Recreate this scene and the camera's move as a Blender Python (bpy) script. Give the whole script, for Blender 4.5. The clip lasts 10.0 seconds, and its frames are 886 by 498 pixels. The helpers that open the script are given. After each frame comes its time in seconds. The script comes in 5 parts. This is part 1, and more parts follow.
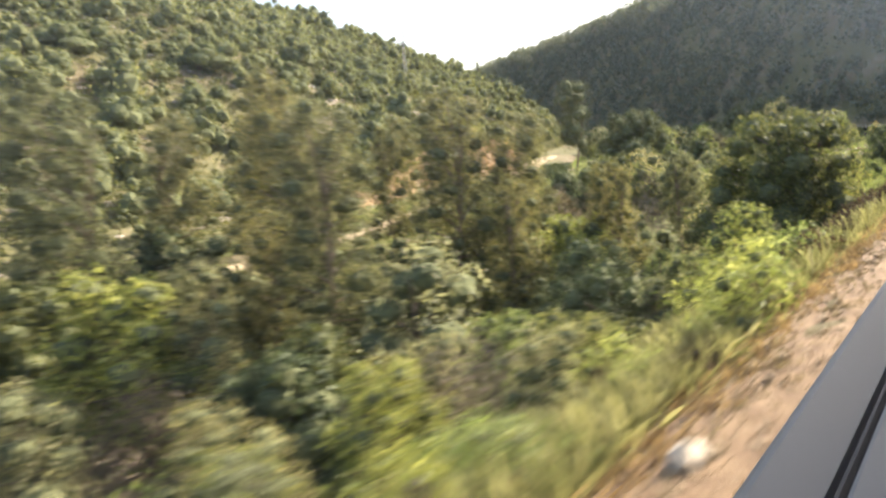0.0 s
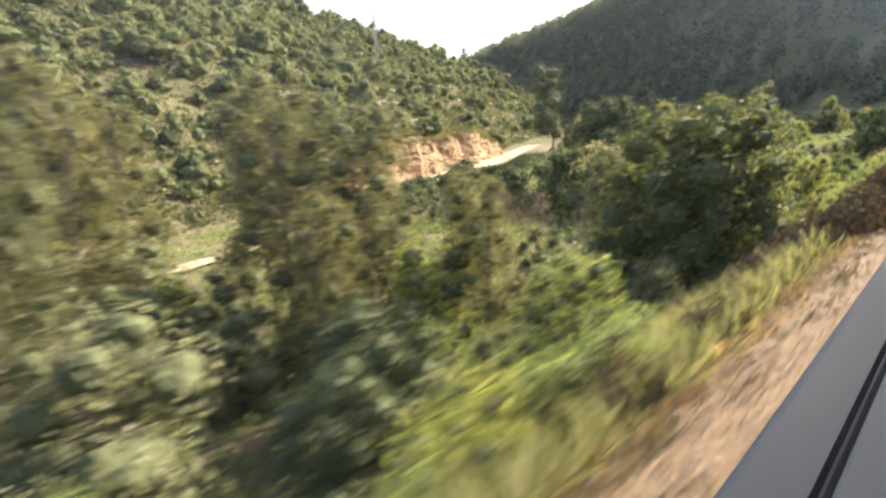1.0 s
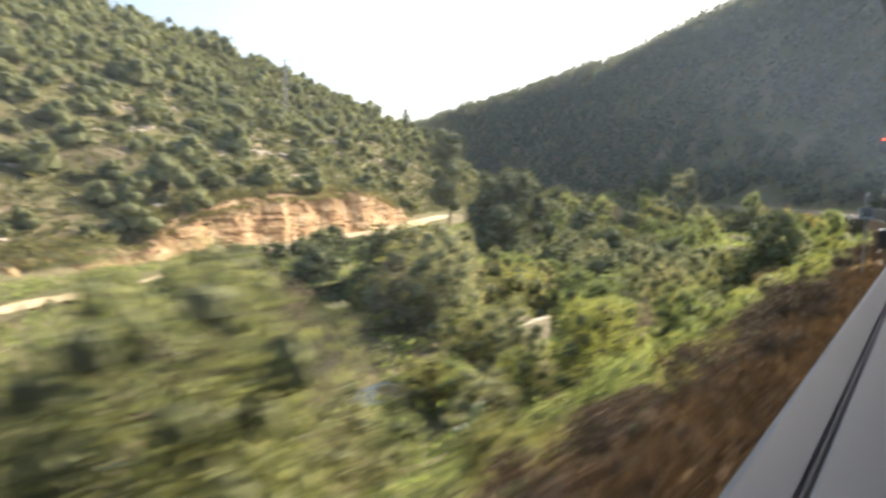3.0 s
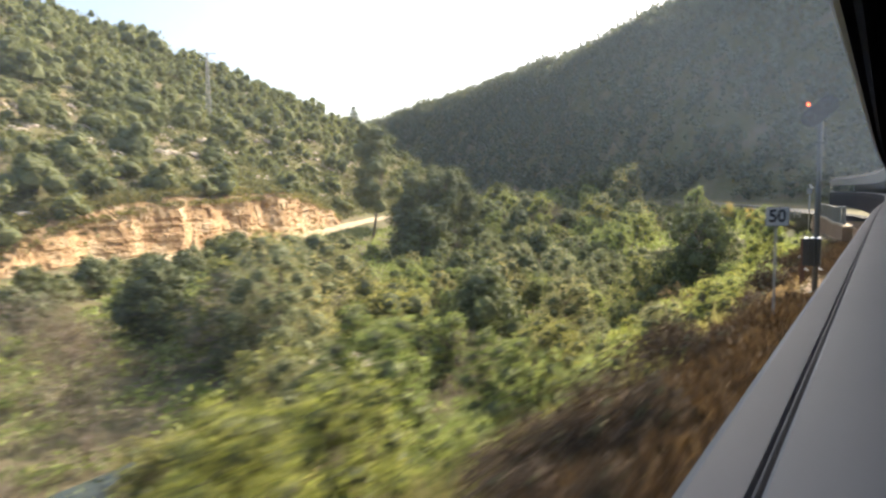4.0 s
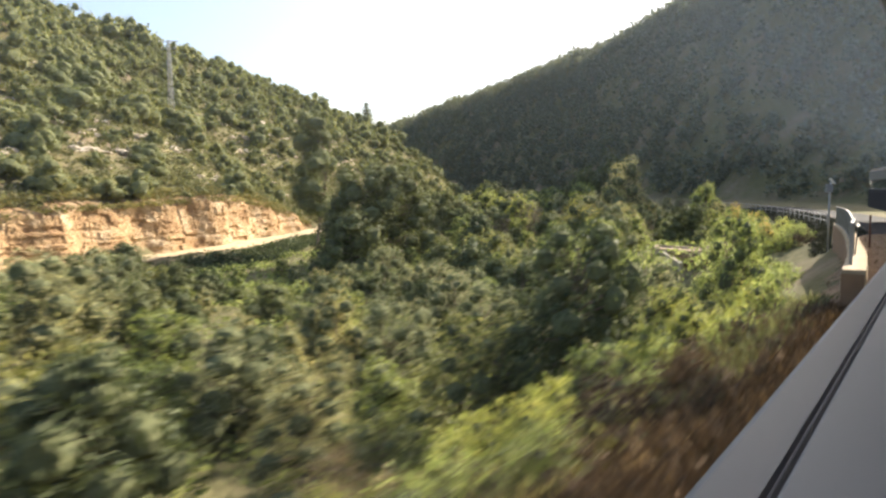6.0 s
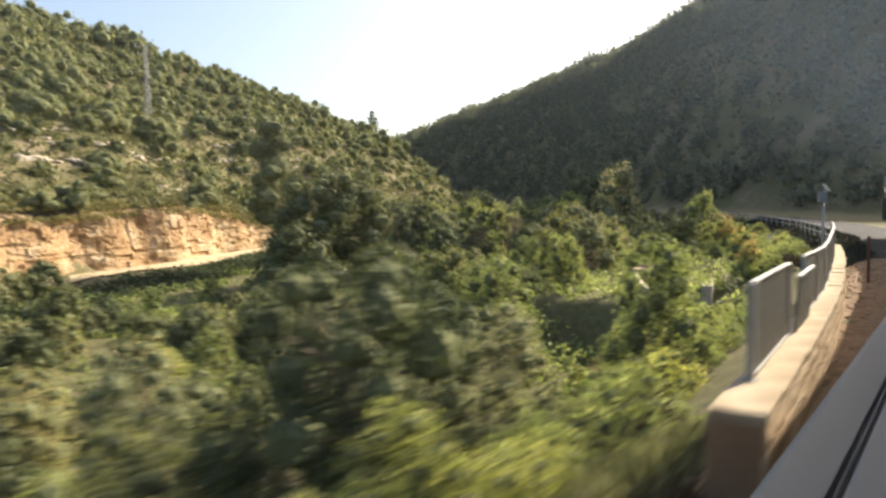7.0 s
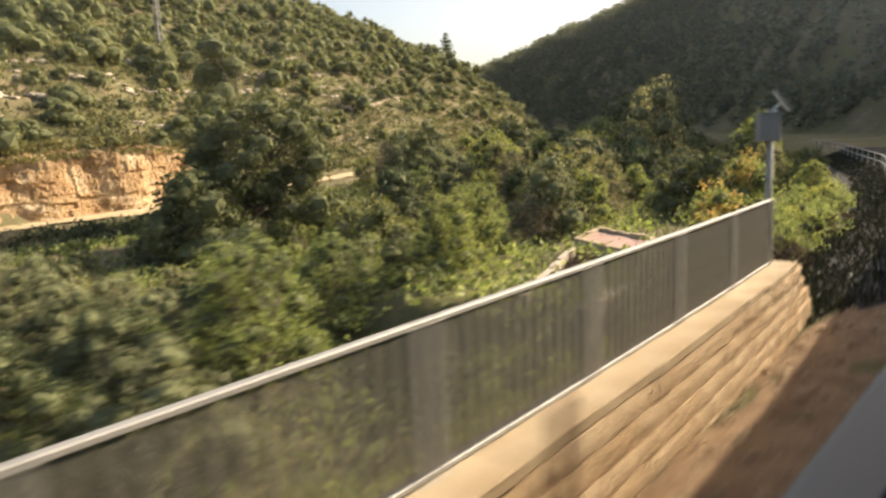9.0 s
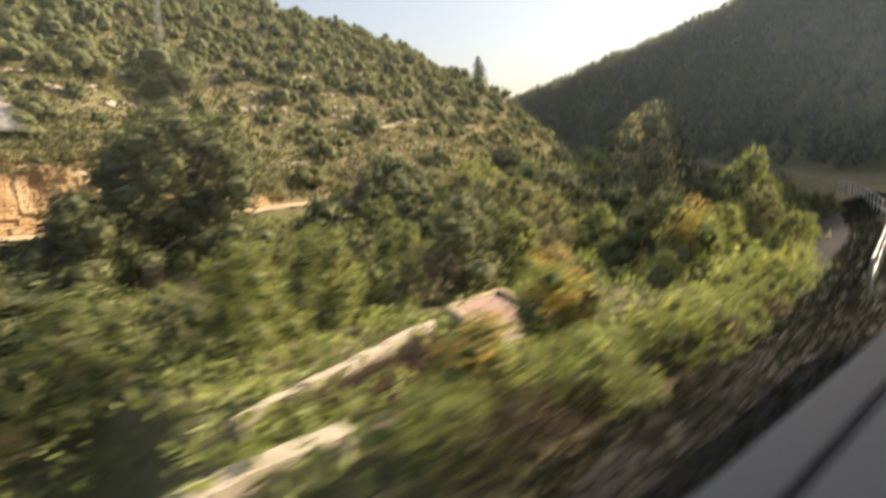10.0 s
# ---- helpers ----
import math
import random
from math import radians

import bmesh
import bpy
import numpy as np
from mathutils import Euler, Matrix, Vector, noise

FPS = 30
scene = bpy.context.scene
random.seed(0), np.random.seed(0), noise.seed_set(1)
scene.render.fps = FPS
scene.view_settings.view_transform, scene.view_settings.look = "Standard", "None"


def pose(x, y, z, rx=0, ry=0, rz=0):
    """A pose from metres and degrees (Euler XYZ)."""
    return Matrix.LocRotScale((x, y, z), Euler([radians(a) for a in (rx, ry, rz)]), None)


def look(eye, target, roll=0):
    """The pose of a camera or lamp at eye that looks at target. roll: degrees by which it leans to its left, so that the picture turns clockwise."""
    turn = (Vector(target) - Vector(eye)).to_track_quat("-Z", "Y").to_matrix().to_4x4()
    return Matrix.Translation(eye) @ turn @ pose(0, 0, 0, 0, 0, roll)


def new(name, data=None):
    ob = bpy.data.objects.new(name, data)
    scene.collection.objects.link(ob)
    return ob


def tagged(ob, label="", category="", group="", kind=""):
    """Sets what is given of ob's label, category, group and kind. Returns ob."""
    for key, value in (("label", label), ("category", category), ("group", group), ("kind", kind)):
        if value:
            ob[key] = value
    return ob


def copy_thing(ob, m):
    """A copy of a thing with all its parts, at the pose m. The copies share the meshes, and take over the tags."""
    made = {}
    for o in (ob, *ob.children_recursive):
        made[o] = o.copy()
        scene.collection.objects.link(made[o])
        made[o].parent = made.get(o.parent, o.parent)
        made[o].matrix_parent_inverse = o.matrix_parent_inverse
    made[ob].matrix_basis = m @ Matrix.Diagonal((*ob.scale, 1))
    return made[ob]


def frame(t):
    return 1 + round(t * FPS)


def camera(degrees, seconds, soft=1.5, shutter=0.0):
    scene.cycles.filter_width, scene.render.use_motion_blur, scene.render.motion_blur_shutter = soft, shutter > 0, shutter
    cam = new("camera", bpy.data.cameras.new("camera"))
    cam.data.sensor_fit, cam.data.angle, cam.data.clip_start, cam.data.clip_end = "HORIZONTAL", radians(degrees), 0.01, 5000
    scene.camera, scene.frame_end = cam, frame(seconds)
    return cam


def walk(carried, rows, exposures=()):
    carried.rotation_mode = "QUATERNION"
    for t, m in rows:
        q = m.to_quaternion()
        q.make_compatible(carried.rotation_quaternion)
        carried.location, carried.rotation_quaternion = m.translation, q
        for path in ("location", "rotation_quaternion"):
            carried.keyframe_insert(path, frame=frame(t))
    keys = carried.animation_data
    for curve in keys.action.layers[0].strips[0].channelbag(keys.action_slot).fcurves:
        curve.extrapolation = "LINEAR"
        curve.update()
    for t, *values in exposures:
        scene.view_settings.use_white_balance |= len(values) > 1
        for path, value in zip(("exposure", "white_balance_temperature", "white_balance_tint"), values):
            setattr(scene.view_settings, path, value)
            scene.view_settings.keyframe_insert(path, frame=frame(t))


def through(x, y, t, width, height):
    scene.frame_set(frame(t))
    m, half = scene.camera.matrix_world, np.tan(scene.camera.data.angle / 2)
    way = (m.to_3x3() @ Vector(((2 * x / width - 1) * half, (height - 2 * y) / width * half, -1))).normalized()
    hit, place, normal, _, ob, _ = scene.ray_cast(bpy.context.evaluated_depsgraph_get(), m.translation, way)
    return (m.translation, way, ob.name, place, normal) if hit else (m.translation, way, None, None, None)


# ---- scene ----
cam = camera(65.1, 10.0, 2.4, 0.9)
PATH = [
    (0, (0.813, -3.973, 2.737), (-0.384, -2.399, 2.437), -4.0),
    (0.5, (1.054, 2.591, 2.735), (-0.143, 4.158, 2.397), -4.8),
    (1, (1.3, 9.169, 2.735), (0.1, 10.735, 2.402), -4.7),
    (1.5, (1.519, 15.777, 2.743), (0.307, 17.35, 2.503), -3.6),
    (2, (1.721, 22.41, 2.753), (0.515, 23.996, 2.58), -2.7),
    (2.5, (1.909, 29.079, 2.762), (0.729, 30.685, 2.596), -1.6),
    (3, (2.097, 35.781, 2.767), (0.994, 37.441, 2.604), 0.6),
    (3.2, (2.175, 38.468, 2.767), (1.116, 40.157, 2.616), 0.9),
    (4.5, (2.706, 55.962, 2.771), (1.687, 57.673, 2.588), -0.6),
    (4.8, (2.827, 59.997, 2.766), (1.782, 61.692, 2.582), -1.3),
    (5, (2.931, 62.684, 2.759), (1.872, 64.371, 2.576), -1.0),
    (5.2, (3.05, 65.354, 2.742), (1.968, 67.025, 2.55), -0.6),
    (5.5, (3.224, 69.369, 2.728), (2.121, 71.027, 2.542), -1.1),
    (6.8, (3.719, 86.763, 2.732), (2.541, 88.374, 2.602), -0.4),
    (7, (3.787, 89.425, 2.726), (2.6, 91.029, 2.591), -1.1),
    (7.5, (3.899, 96.047, 2.722), (2.687, 97.625, 2.524), -0.6),
    (8, (3.917, 102.635, 2.719), (2.603, 104.119, 2.451), -1.7),
    (8.5, (3.791, 109.244, 2.719), (2.429, 110.667, 2.372), -3.2),
    (8.8, (3.639, 113.251, 2.719), (2.252, 114.656, 2.401), -1.6),
    (9, (3.476, 115.95, 2.724), (2.059, 117.323, 2.397), -2.3),
    (9.3, (3.262, 120.073, 2.73), (1.811, 121.413, 2.417), -1.6),
    (9.5, (3.112, 122.843, 2.742), (1.65, 124.17, 2.423), -1.8),
    (9.6, (3.017, 124.221, 2.744), (1.536, 125.523, 2.413), -2.1),
    (10, (2.595, 129.729, 2.749), (1.086, 131.016, 2.493), -0.4),
]
EXPOSURES = [(0.0, 1.91, 6300, 11), (1.0, 1.79, 6250, 10.5), (3.0, 1.71, 6300, 11), (5.5, 1.63, 6300, 10.5), (7.5, 1.28, 6650, 10), (10.0, 1.2, 7300, 13)]
walk(cam, [(t, look(eye, target, roll)) for t, eye, target, roll in PATH], EXPOSURES)

# ---- sky, sun, light ----
SUN_AZ, SUN_EL = radians(13.0), radians(32.0)   # clockwise from +y, above the horizon
world = bpy.data.worlds.new("sky")
scene.world = world
world.use_nodes = True
wn = world.node_tree
wn.nodes.clear()
sky = wn.nodes.new("ShaderNodeTexSky")
sky.sky_type, sky.sun_disc = "NISHITA", False
sky.sun_elevation, sky.sun_rotation = SUN_EL, SUN_AZ
sky.air_density, sky.dust_density = 1.0, 4.0
bg = wn.nodes.new("ShaderNodeBackground")
bg.inputs["Strength"].default_value = 0.11
wo = wn.nodes.new("ShaderNodeOutputWorld")
wn.links.new(sky.outputs[0], bg.inputs[0])
wn.links.new(bg.outputs[0], wo.inputs[0])
sun = new("sun", bpy.data.lights.new("sun", "SUN"))
sun.data.energy, sun.data.angle, sun.data.color = 5.0, radians(0.6), (1.0, 0.9, 0.745)
sun_dir = Vector((math.sin(SUN_AZ) * math.cos(SUN_EL), math.cos(SUN_AZ) * math.cos(SUN_EL), math.sin(SUN_EL)))
sun.matrix_world = look((0, 0, 300), Vector((0, 0, 300)) - sun_dir)

# ---- materials ----


def material(name, rough=0.8, metal=0.0, spec=0.3):
    m = bpy.data.materials.new(name)
    m.use_nodes = True
    p = m.node_tree.nodes["Principled BSDF"]
    p.inputs["Roughness"].default_value = rough
    p.inputs["Metallic"].default_value = metal
    p.inputs["Specular IOR Level"].default_value = spec
    return m, m.node_tree, p


def node(nt, kind, **values):
    n = nt.nodes.new(kind)
    for key, value in values.items():
        n.inputs[key.replace("_", " ")].default_value = value
    return n


def noise_at(nt, scale, detail=5.0, rough=0.6, coord="Object"):
    c = nt.nodes.new("ShaderNodeTexCoord")
    n = node(nt, "ShaderNodeTexNoise", Scale=scale, Detail=detail, Roughness=rough)
    nt.links.new(c.outputs[coord], n.inputs["Vector"])
    return n.outputs["Fac"]


def ramp(nt, fac, *stops):
    r = nt.nodes.new("ShaderNodeValToRGB")
    while len(r.color_ramp.elements) < len(stops):
        r.color_ramp.elements.new(0.5)
    for e, (at, colour) in zip(r.color_ramp.elements, stops):
        e.position, e.color = at, (*colour, 1) if len(colour) == 3 else colour
    nt.links.new(fac, r.inputs[0])
    return r.outputs[0]


def mix(nt, fac, a, b, blend="MIX"):
    n = nt.nodes.new("ShaderNodeMix")
    n.data_type, n.blend_type = "RGBA", blend
    for sock, value in ((n.inputs[0], fac), (n.inputs[6], a), (n.inputs[7], b)):
        if isinstance(value, (int, float)):
            sock.default_value = value
        elif isinstance(value, tuple):
            sock.default_value = (*value, 1)
        else:
            nt.links.new(value, sock)
    return n.outputs[2]


def bump(nt, p, height, strength=0.4, distance=0.05):
    b = node(nt, "ShaderNodeBump", Strength=strength, Distance=distance)
    nt.links.new(height, b.inputs["Height"])
    nt.links.new(b.outputs[0], p.inputs["Normal"])


def plain(name, colour, rough=0.7, metal=0.0, grain=20.0, vary=0.25, spec=0.3):
    m, nt, p = material(name, rough, metal, spec)
    low = tuple(c * (1 - vary) for c in colour)
    high = tuple(min(1, c * (1 + vary)) for c in colour)
    fine, broad = noise_at(nt, grain), noise_at(nt, grain / 12, 3)
    col = mix(nt, 0.5, ramp(nt, fine, (0.3, low), (0.7, high)), ramp(nt, broad, (0.3, low), (0.7, high)))
    nt.links.new(col, p.inputs["Base Color"])
    bump(nt, p, fine, 0.25, 0.01)
    return m


def leaf(name, dark, light, tip, through=0.46, rough=0.5):
    """Foliage: each leaf its own tone, each plant its own cast."""
    m, nt, p = material(name, rough + 0.12, 0, 0.16)
    g = nt.nodes.new("ShaderNodeNewGeometry")
    o = nt.nodes.new("ShaderNodeObjectInfo")
    col = ramp(nt, g.outputs["Random Per Island"], (0.0, dark), (0.6, light), (1.0, tip))
    cast = ramp(nt, o.outputs["Random"], (0.0, (0.75, 0.8, 0.8)), (0.5, (1, 1, 1)), (1.0, (1.25, 1.12, 0.85)))
    col = mix(nt, 1.0, col, cast, "MULTIPLY")
    broad = ramp(nt, noise_at(nt, 0.35, 3), (0.3, (0.8, 0.8, 0.8)), (0.7, (1.15, 1.15, 1.1)))
    col = mix(nt, 1.0, col, broad, "MULTIPLY")
    nt.links.new(col, p.inputs["Base Color"])
    t = nt.nodes.new("ShaderNodeBsdfTranslucent")
    nt.links.new(mix(nt, 1.0, col, (1.17, 1.16, 0.84), "MULTIPLY"), t.inputs["Color"])
    s = nt.nodes.new("ShaderNodeMixShader")
    s.inputs[0].default_value = through
    out = nt.nodes["Material Output"]
    nt.links.new(p.outputs[0], s.inputs[1])
    nt.links.new(t.outputs[0], s.inputs[2])
    nt.links.new(s.outputs[0], out.inputs["Surface"])
    return m


LEAF_OAK = leaf("oak_leaf", (0.098, 0.113, 0.045), (0.188, 0.202, 0.086), (0.3, 0.295, 0.142))
LEAF_OLIVE = leaf("olive_leaf", (0.152, 0.156, 0.088), (0.28, 0.276, 0.16), (0.45, 0.435, 0.285))
LEAF_FRESH = leaf("fresh_leaf", (0.128, 0.16, 0.05), (0.25, 0.29, 0.098), (0.4, 0.42, 0.18), 0.46)
LEAF_DARK = leaf("dark_leaf", (0.052, 0.065, 0.03), (0.094, 0.112, 0.048), (0.178, 0.192, 0.1), 0.25)
LEAF_GLOSS = leaf("glossy_leaf", (0.06, 0.075, 0.03), (0.11, 0.128, 0.05), (0.22, 0.225, 0.1), 0.34, 0.5)
LEAF_PINE = leaf("pine_needle", (0.07, 0.076, 0.038), (0.135, 0.136, 0.07), (0.25, 0.235, 0.13), 0.46)
LEAF_RED = leaf("autumn_leaf", (0.25, 0.22, 0.07), (0.46, 0.36, 0.13), (0.6, 0.36, 0.19), 0.45)
# Dry browns, also darkened for the train's shade on the bank
LEAF_DRY = leaf("dry_shaded_twig", (0.055, 0.038, 0.025), (0.098, 0.068, 0.045), (0.165, 0.12, 0.08), 0.1, 0.8)
LEAF_BARE = leaf("bare_twig", (0.14, 0.11, 0.085), (0.21, 0.17, 0.135), (0.3, 0.25, 0.2), 0.2, 0.8)
GRASS = leaf("grass_blade", (0.13, 0.138, 0.065), (0.235, 0.236, 0.122), (0.37, 0.355, 0.21), 0.34, 0.7)
GRASS_DRY = leaf("dry_grass", (0.16, 0.11, 0.07), (0.27, 0.2, 0.13), (0.42, 0.33, 0.23), 0.3, 0.8)
LEAF_TUFT = leaf("tuft_leaf", (0.105, 0.105, 0.048), (0.17, 0.162, 0.077), (0.27, 0.245, 0.13), 0.35, 0.7)
# Greyed, lightened leaf: haze over the far hill is mixed into it
LEAF_WOODS = leaf("hazed_woods_leaf", (0.12, 0.132, 0.1), (0.16, 0.172, 0.135), (0.2, 0.21, 0.17), 0.6)
# Near-black leaf: the shade beyond the wall is put into the colour
LEAF_SHADE = leaf("shaded_bramble_leaf", (0.018, 0.02, 0.011), (0.03, 0.032, 0.018), (0.05, 0.048, 0.028), 0.15)
# Blob cores of crowns; the dimness inside foliage is painted into them
CORE_SHADE = plain("shaded_core", (0.12, 0.126, 0.062), 0.95, 0, 6.0, 0.45, 0.05)
BARK = plain("bark", (0.16, 0.12, 0.085), 0.9, 0, 9.0, 0.4)
GALV = plain("galvanised_steel", (0.29, 0.283, 0.262), 0.66, 0.35, 14.0, 0.2)
SHEET = plain("weathered_bars", (0.125, 0.118, 0.095), 0.65, 0.2, 5.0, 0.22)
DARK_STEEL = plain("dark_steel", (0.1, 0.1, 0.093), 0.75, 0.05, 18.0, 0.3)
RUST = plain("rusty_steel", (0.13, 0.07, 0.045), 0.85, 0.2, 18.0, 0.4)
WHITE = plain("white_enamel", (0.78, 0.78, 0.75), 0.35, 0, 10.0, 0.06)
BLACK = plain("black_enamel", (0.02, 0.02, 0.024), 0.4, 0, 10.0, 0.2)
BOXGREY = plain("grey_box_paint", (0.27, 0.265, 0.25), 0.5, 0.1, 12.0, 0.15)
DARKBOX = plain("brown_grey_paint", (0.045, 0.042, 0.034), 0.6, 0.1, 12.0, 0.2)
PLASTER = plain("old_plaster", (0.36, 0.31, 0.235), 0.9, 0, 2.5, 0.25)
TILE = plain("roof_tile", (0.3, 0.19, 0.15), 0.85, 0, 6.0, 0.3)
LIMESTONE = plain("limestone", (0.36, 0.3, 0.21), 0.9, 0, 3.0, 0.25)
CACTUS = plain("cactus_pad", (0.2, 0.25, 0.13), 0.45, 0, 8.0, 0.25, 0.5)
EARTH = plain("packed_earth", (0.24, 0.145, 0.08), 0.95, 0, 1.5, 0.3)
SILL = plain("light_grey_sill", (0.165, 0.16, 0.15), 0.55, 0, 9.0, 0.2)
ROOFPAINT = plain("dark_roof_paint", (0.035, 0.035, 0.038), 0.95, 0, 4.0, 0.2, 0.03)
# White dulled: the board's side away from the sun is coloured as shaded
SIGNWHITE = plain("shaded_sign_white", (0.48, 0.48, 0.46), 0.6, 0, 8.0, 0.1)
SEAL = plain("rubber_seal", (0.015, 0.015, 0.017), 0.6, 0, 6.0, 0.1)



def dusty_haze_glass():
    """Clear pane under a film of dust; thickening it upwards stands in for haze over the hills."""
    m = bpy.data.materials.new("dusty_haze_pane")
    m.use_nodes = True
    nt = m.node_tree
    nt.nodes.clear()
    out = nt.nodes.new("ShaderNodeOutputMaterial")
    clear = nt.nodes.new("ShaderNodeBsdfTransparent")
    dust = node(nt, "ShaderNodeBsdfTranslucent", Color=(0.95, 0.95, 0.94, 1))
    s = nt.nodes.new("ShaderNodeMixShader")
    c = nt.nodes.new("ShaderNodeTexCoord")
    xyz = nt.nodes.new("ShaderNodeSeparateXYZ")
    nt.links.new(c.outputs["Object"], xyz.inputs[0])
    # height ramp puts the veil of glare into the upper pane
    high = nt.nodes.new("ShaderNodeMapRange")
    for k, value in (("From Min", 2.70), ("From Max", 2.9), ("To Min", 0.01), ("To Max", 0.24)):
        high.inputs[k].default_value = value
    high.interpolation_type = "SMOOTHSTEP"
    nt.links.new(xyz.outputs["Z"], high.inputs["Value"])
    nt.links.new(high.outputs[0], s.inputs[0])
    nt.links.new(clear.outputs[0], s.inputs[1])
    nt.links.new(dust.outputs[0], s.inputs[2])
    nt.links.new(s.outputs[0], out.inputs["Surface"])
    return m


DUST_HAZE = dusty_haze_glass()


def stone_material(name, low, high, stain, scale):
    m, nt, p = material(name, 0.92, 0, 0.2)
    o = nt.nodes.new("ShaderNodeObjectInfo")
    tone = ramp(nt, o.outputs["Random"], (0, low), (1, high))
    fine = noise_at(nt, scale, 6, 0.7)
    col = mix(nt, ramp(nt, noise_at(nt, scale / 5, 4), (0.42, (0, 0, 0)), (0.68, (1, 1, 1))), tone, stain)
    col = mix(nt, 0.6, col, ramp(nt, fine, (0.25, (0.35, 0.35, 0.35)), (0.75, (1.0, 1.0, 1.0))), "MULTIPLY")
    nt.links.new(col, p.inputs["Base Color"])
    bump(nt, p, fine, 0.95, 0.05)
    return m


WALLSTONE = stone_material("wall_stone", (0.46, 0.32, 0.18), (0.66, 0.51, 0.33), (0.36, 0.23, 0.12), 7.0)
COPING = stone_material("coping_stone", (0.45, 0.35, 0.22), (0.56, 0.45, 0.3), (0.33, 0.24, 0.14), 6.0)
ROCK = stone_material("rock", (0.5, 0.42, 0.32), (0.6, 0.52, 0.41), (0.38, 0.3, 0.21), 1.6)


def cliff_material():
    m, nt, p = material("cliff_rock", 0.95, 0, 0.15)
    base = ramp(nt, noise_at(nt, 0.35, 5), (0.3, (0.28, 0.165, 0.08)), (0.5, (0.44, 0.295, 0.155)), (0.72, (0.58, 0.46, 0.3)))
    fine = noise_at(nt, 2.2, 8, 0.7)
    col = mix(nt, 0.7, base, ramp(nt, fine, (0.3, (0.45, 0.4, 0.36)), (0.62, (1, 1, 1))), "MULTIPLY")
    nt.links.new(col, p.inputs["Base Color"])
    bump(nt, p, fine, 0.9, 0.15)
    return m


CLIFF = cliff_material()


def ground_material():
    m, nt, p = material("ground_soil", 0.97, 0, 0.1)
    soil = ramp(nt, noise_at(nt, 0.9, 7, 0.7), (0.3, (0.14, 0.105, 0.062)), (0.6, (0.23, 0.18, 0.11)), (0.8, (0.34, 0.28, 0.19)))
    green = ramp(nt, noise_at(nt, 1.3, 6, 0.7), (0.3, (0.085, 0.082, 0.035)), (0.7, (0.18, 0.16, 0.075)))
    col = mix(nt, ramp(nt, noise_at(nt, 0.07, 4, 0.6), (0.34, (0, 0, 0)), (0.52, (1, 1, 1))), soil, green)
    rock = ramp(nt, noise_at(nt, 0.5, 6, 0.75), (0.64, (0, 0, 0)), (0.74, (1, 1, 1)))
    col = mix(nt, rock, col, (0.45, 0.38, 0.28))
    nt.links.new(col, p.inputs["Base Color"])
    bump(nt, p, noise_at(nt, 3.0, 8, 0.75), 0.9, 0.15)
    return m


GROUND = ground_material()
GRAVEL = stone_material("brown_gravel", (0.3, 0.198, 0.11), (0.3, 0.198, 0.11), (0.18, 0.11, 0.06), 11.0)
SHOULDER = stone_material("shoulder_stone", (0.46, 0.35, 0.22), (0.46, 0.35, 0.22), (0.34, 0.24, 0.14), 12.0)
# Ballast blackened so its colour carries the shade beside the track
BALLAST = stone_material("shaded_ballast", (0.035, 0.03, 0.026), (0.035, 0.03, 0.026), (0.018, 0.015, 0.013), 16.0)
ROADDIRT = plain("pale_road_dirt", (0.43, 0.33, 0.19), 0.95, 0, 2.0, 0.25)

# ---- mesh helpers ----


def mesh_np(name, verts, quads=(), tris=(), mat=None, smooth=False, inner=None):
    verts = np.asarray(verts, dtype=np.float32).reshape(-1, 3)
    quads = np.asarray(quads, dtype=np.int32).reshape(-1, 4)
    tris = np.asarray(tris, dtype=np.int32).reshape(-1, 3)
    me = bpy.data.meshes.new(name)
    me.vertices.add(len(verts))
    me.vertices.foreach_set("co", verts.ravel())
    loops = np.concatenate([quads.ravel(), tris.ravel()])
    me.loops.add(len(loops))
    me.loops.foreach_set("vertex_index", loops)
    nq, nt_ = len(quads), len(tris)
    me.polygons.add(nq + nt_)
    start = np.concatenate([np.arange(nq) * 4, nq * 4 + np.arange(nt_) * 3]).astype(np.int32)
    me.polygons.foreach_set("loop_start", start)
    me.polygons.foreach_set("use_smooth", np.full(nq + nt_, smooth))
    me.update(calc_edges=True)
    me.validate()
    if mat:
        me.materials.append(mat)
    if inner:
        me.materials.append(inner)
        me.polygons.foreach_set("material_index", np.concatenate([np.zeros(nq, np.int32), np.ones(nt_, np.int32)]))
    return me


def bm_mesh(name, bm, mat, smooth=False):
    me = bpy.data.meshes.new(name)
    bm.to_mesh(me)
    bm.free()
    if smooth:
        for f in me.polygons:
            f.use_smooth = True
    me.materials.append(mat)
    return me


def part(name, bm, mat, parent, label="", smooth=False):
    me = bm if isinstance(bm, bpy.types.Mesh) else bm_mesh(name, bm, mat, smooth)
    ob = new(name, me)
    ob.parent = parent
    if label:
        ob["label"] = label
    return ob


def box(bm, size, at, turn=None, bevel=0.0):
    made = bmesh.ops.create_cube(bm, size=1.0)
    vs = made["verts"]
    bmesh.ops.scale(bm, vec=size, verts=vs)
    if bevel:
        es = list({e for v in vs for e in v.link_edges})
        out = bmesh.ops.bevel(bm, geom=es, offset=bevel, segments=1, affect="EDGES")
        vs = list({v for f in out["faces"] for v in f.verts} | {v for v in vs if v.is_valid})
    if turn is not None:
        bmesh.ops.transform(bm, matrix=turn, verts=vs)
    bmesh.ops.translate(bm, vec=at, verts=vs)
    return vs


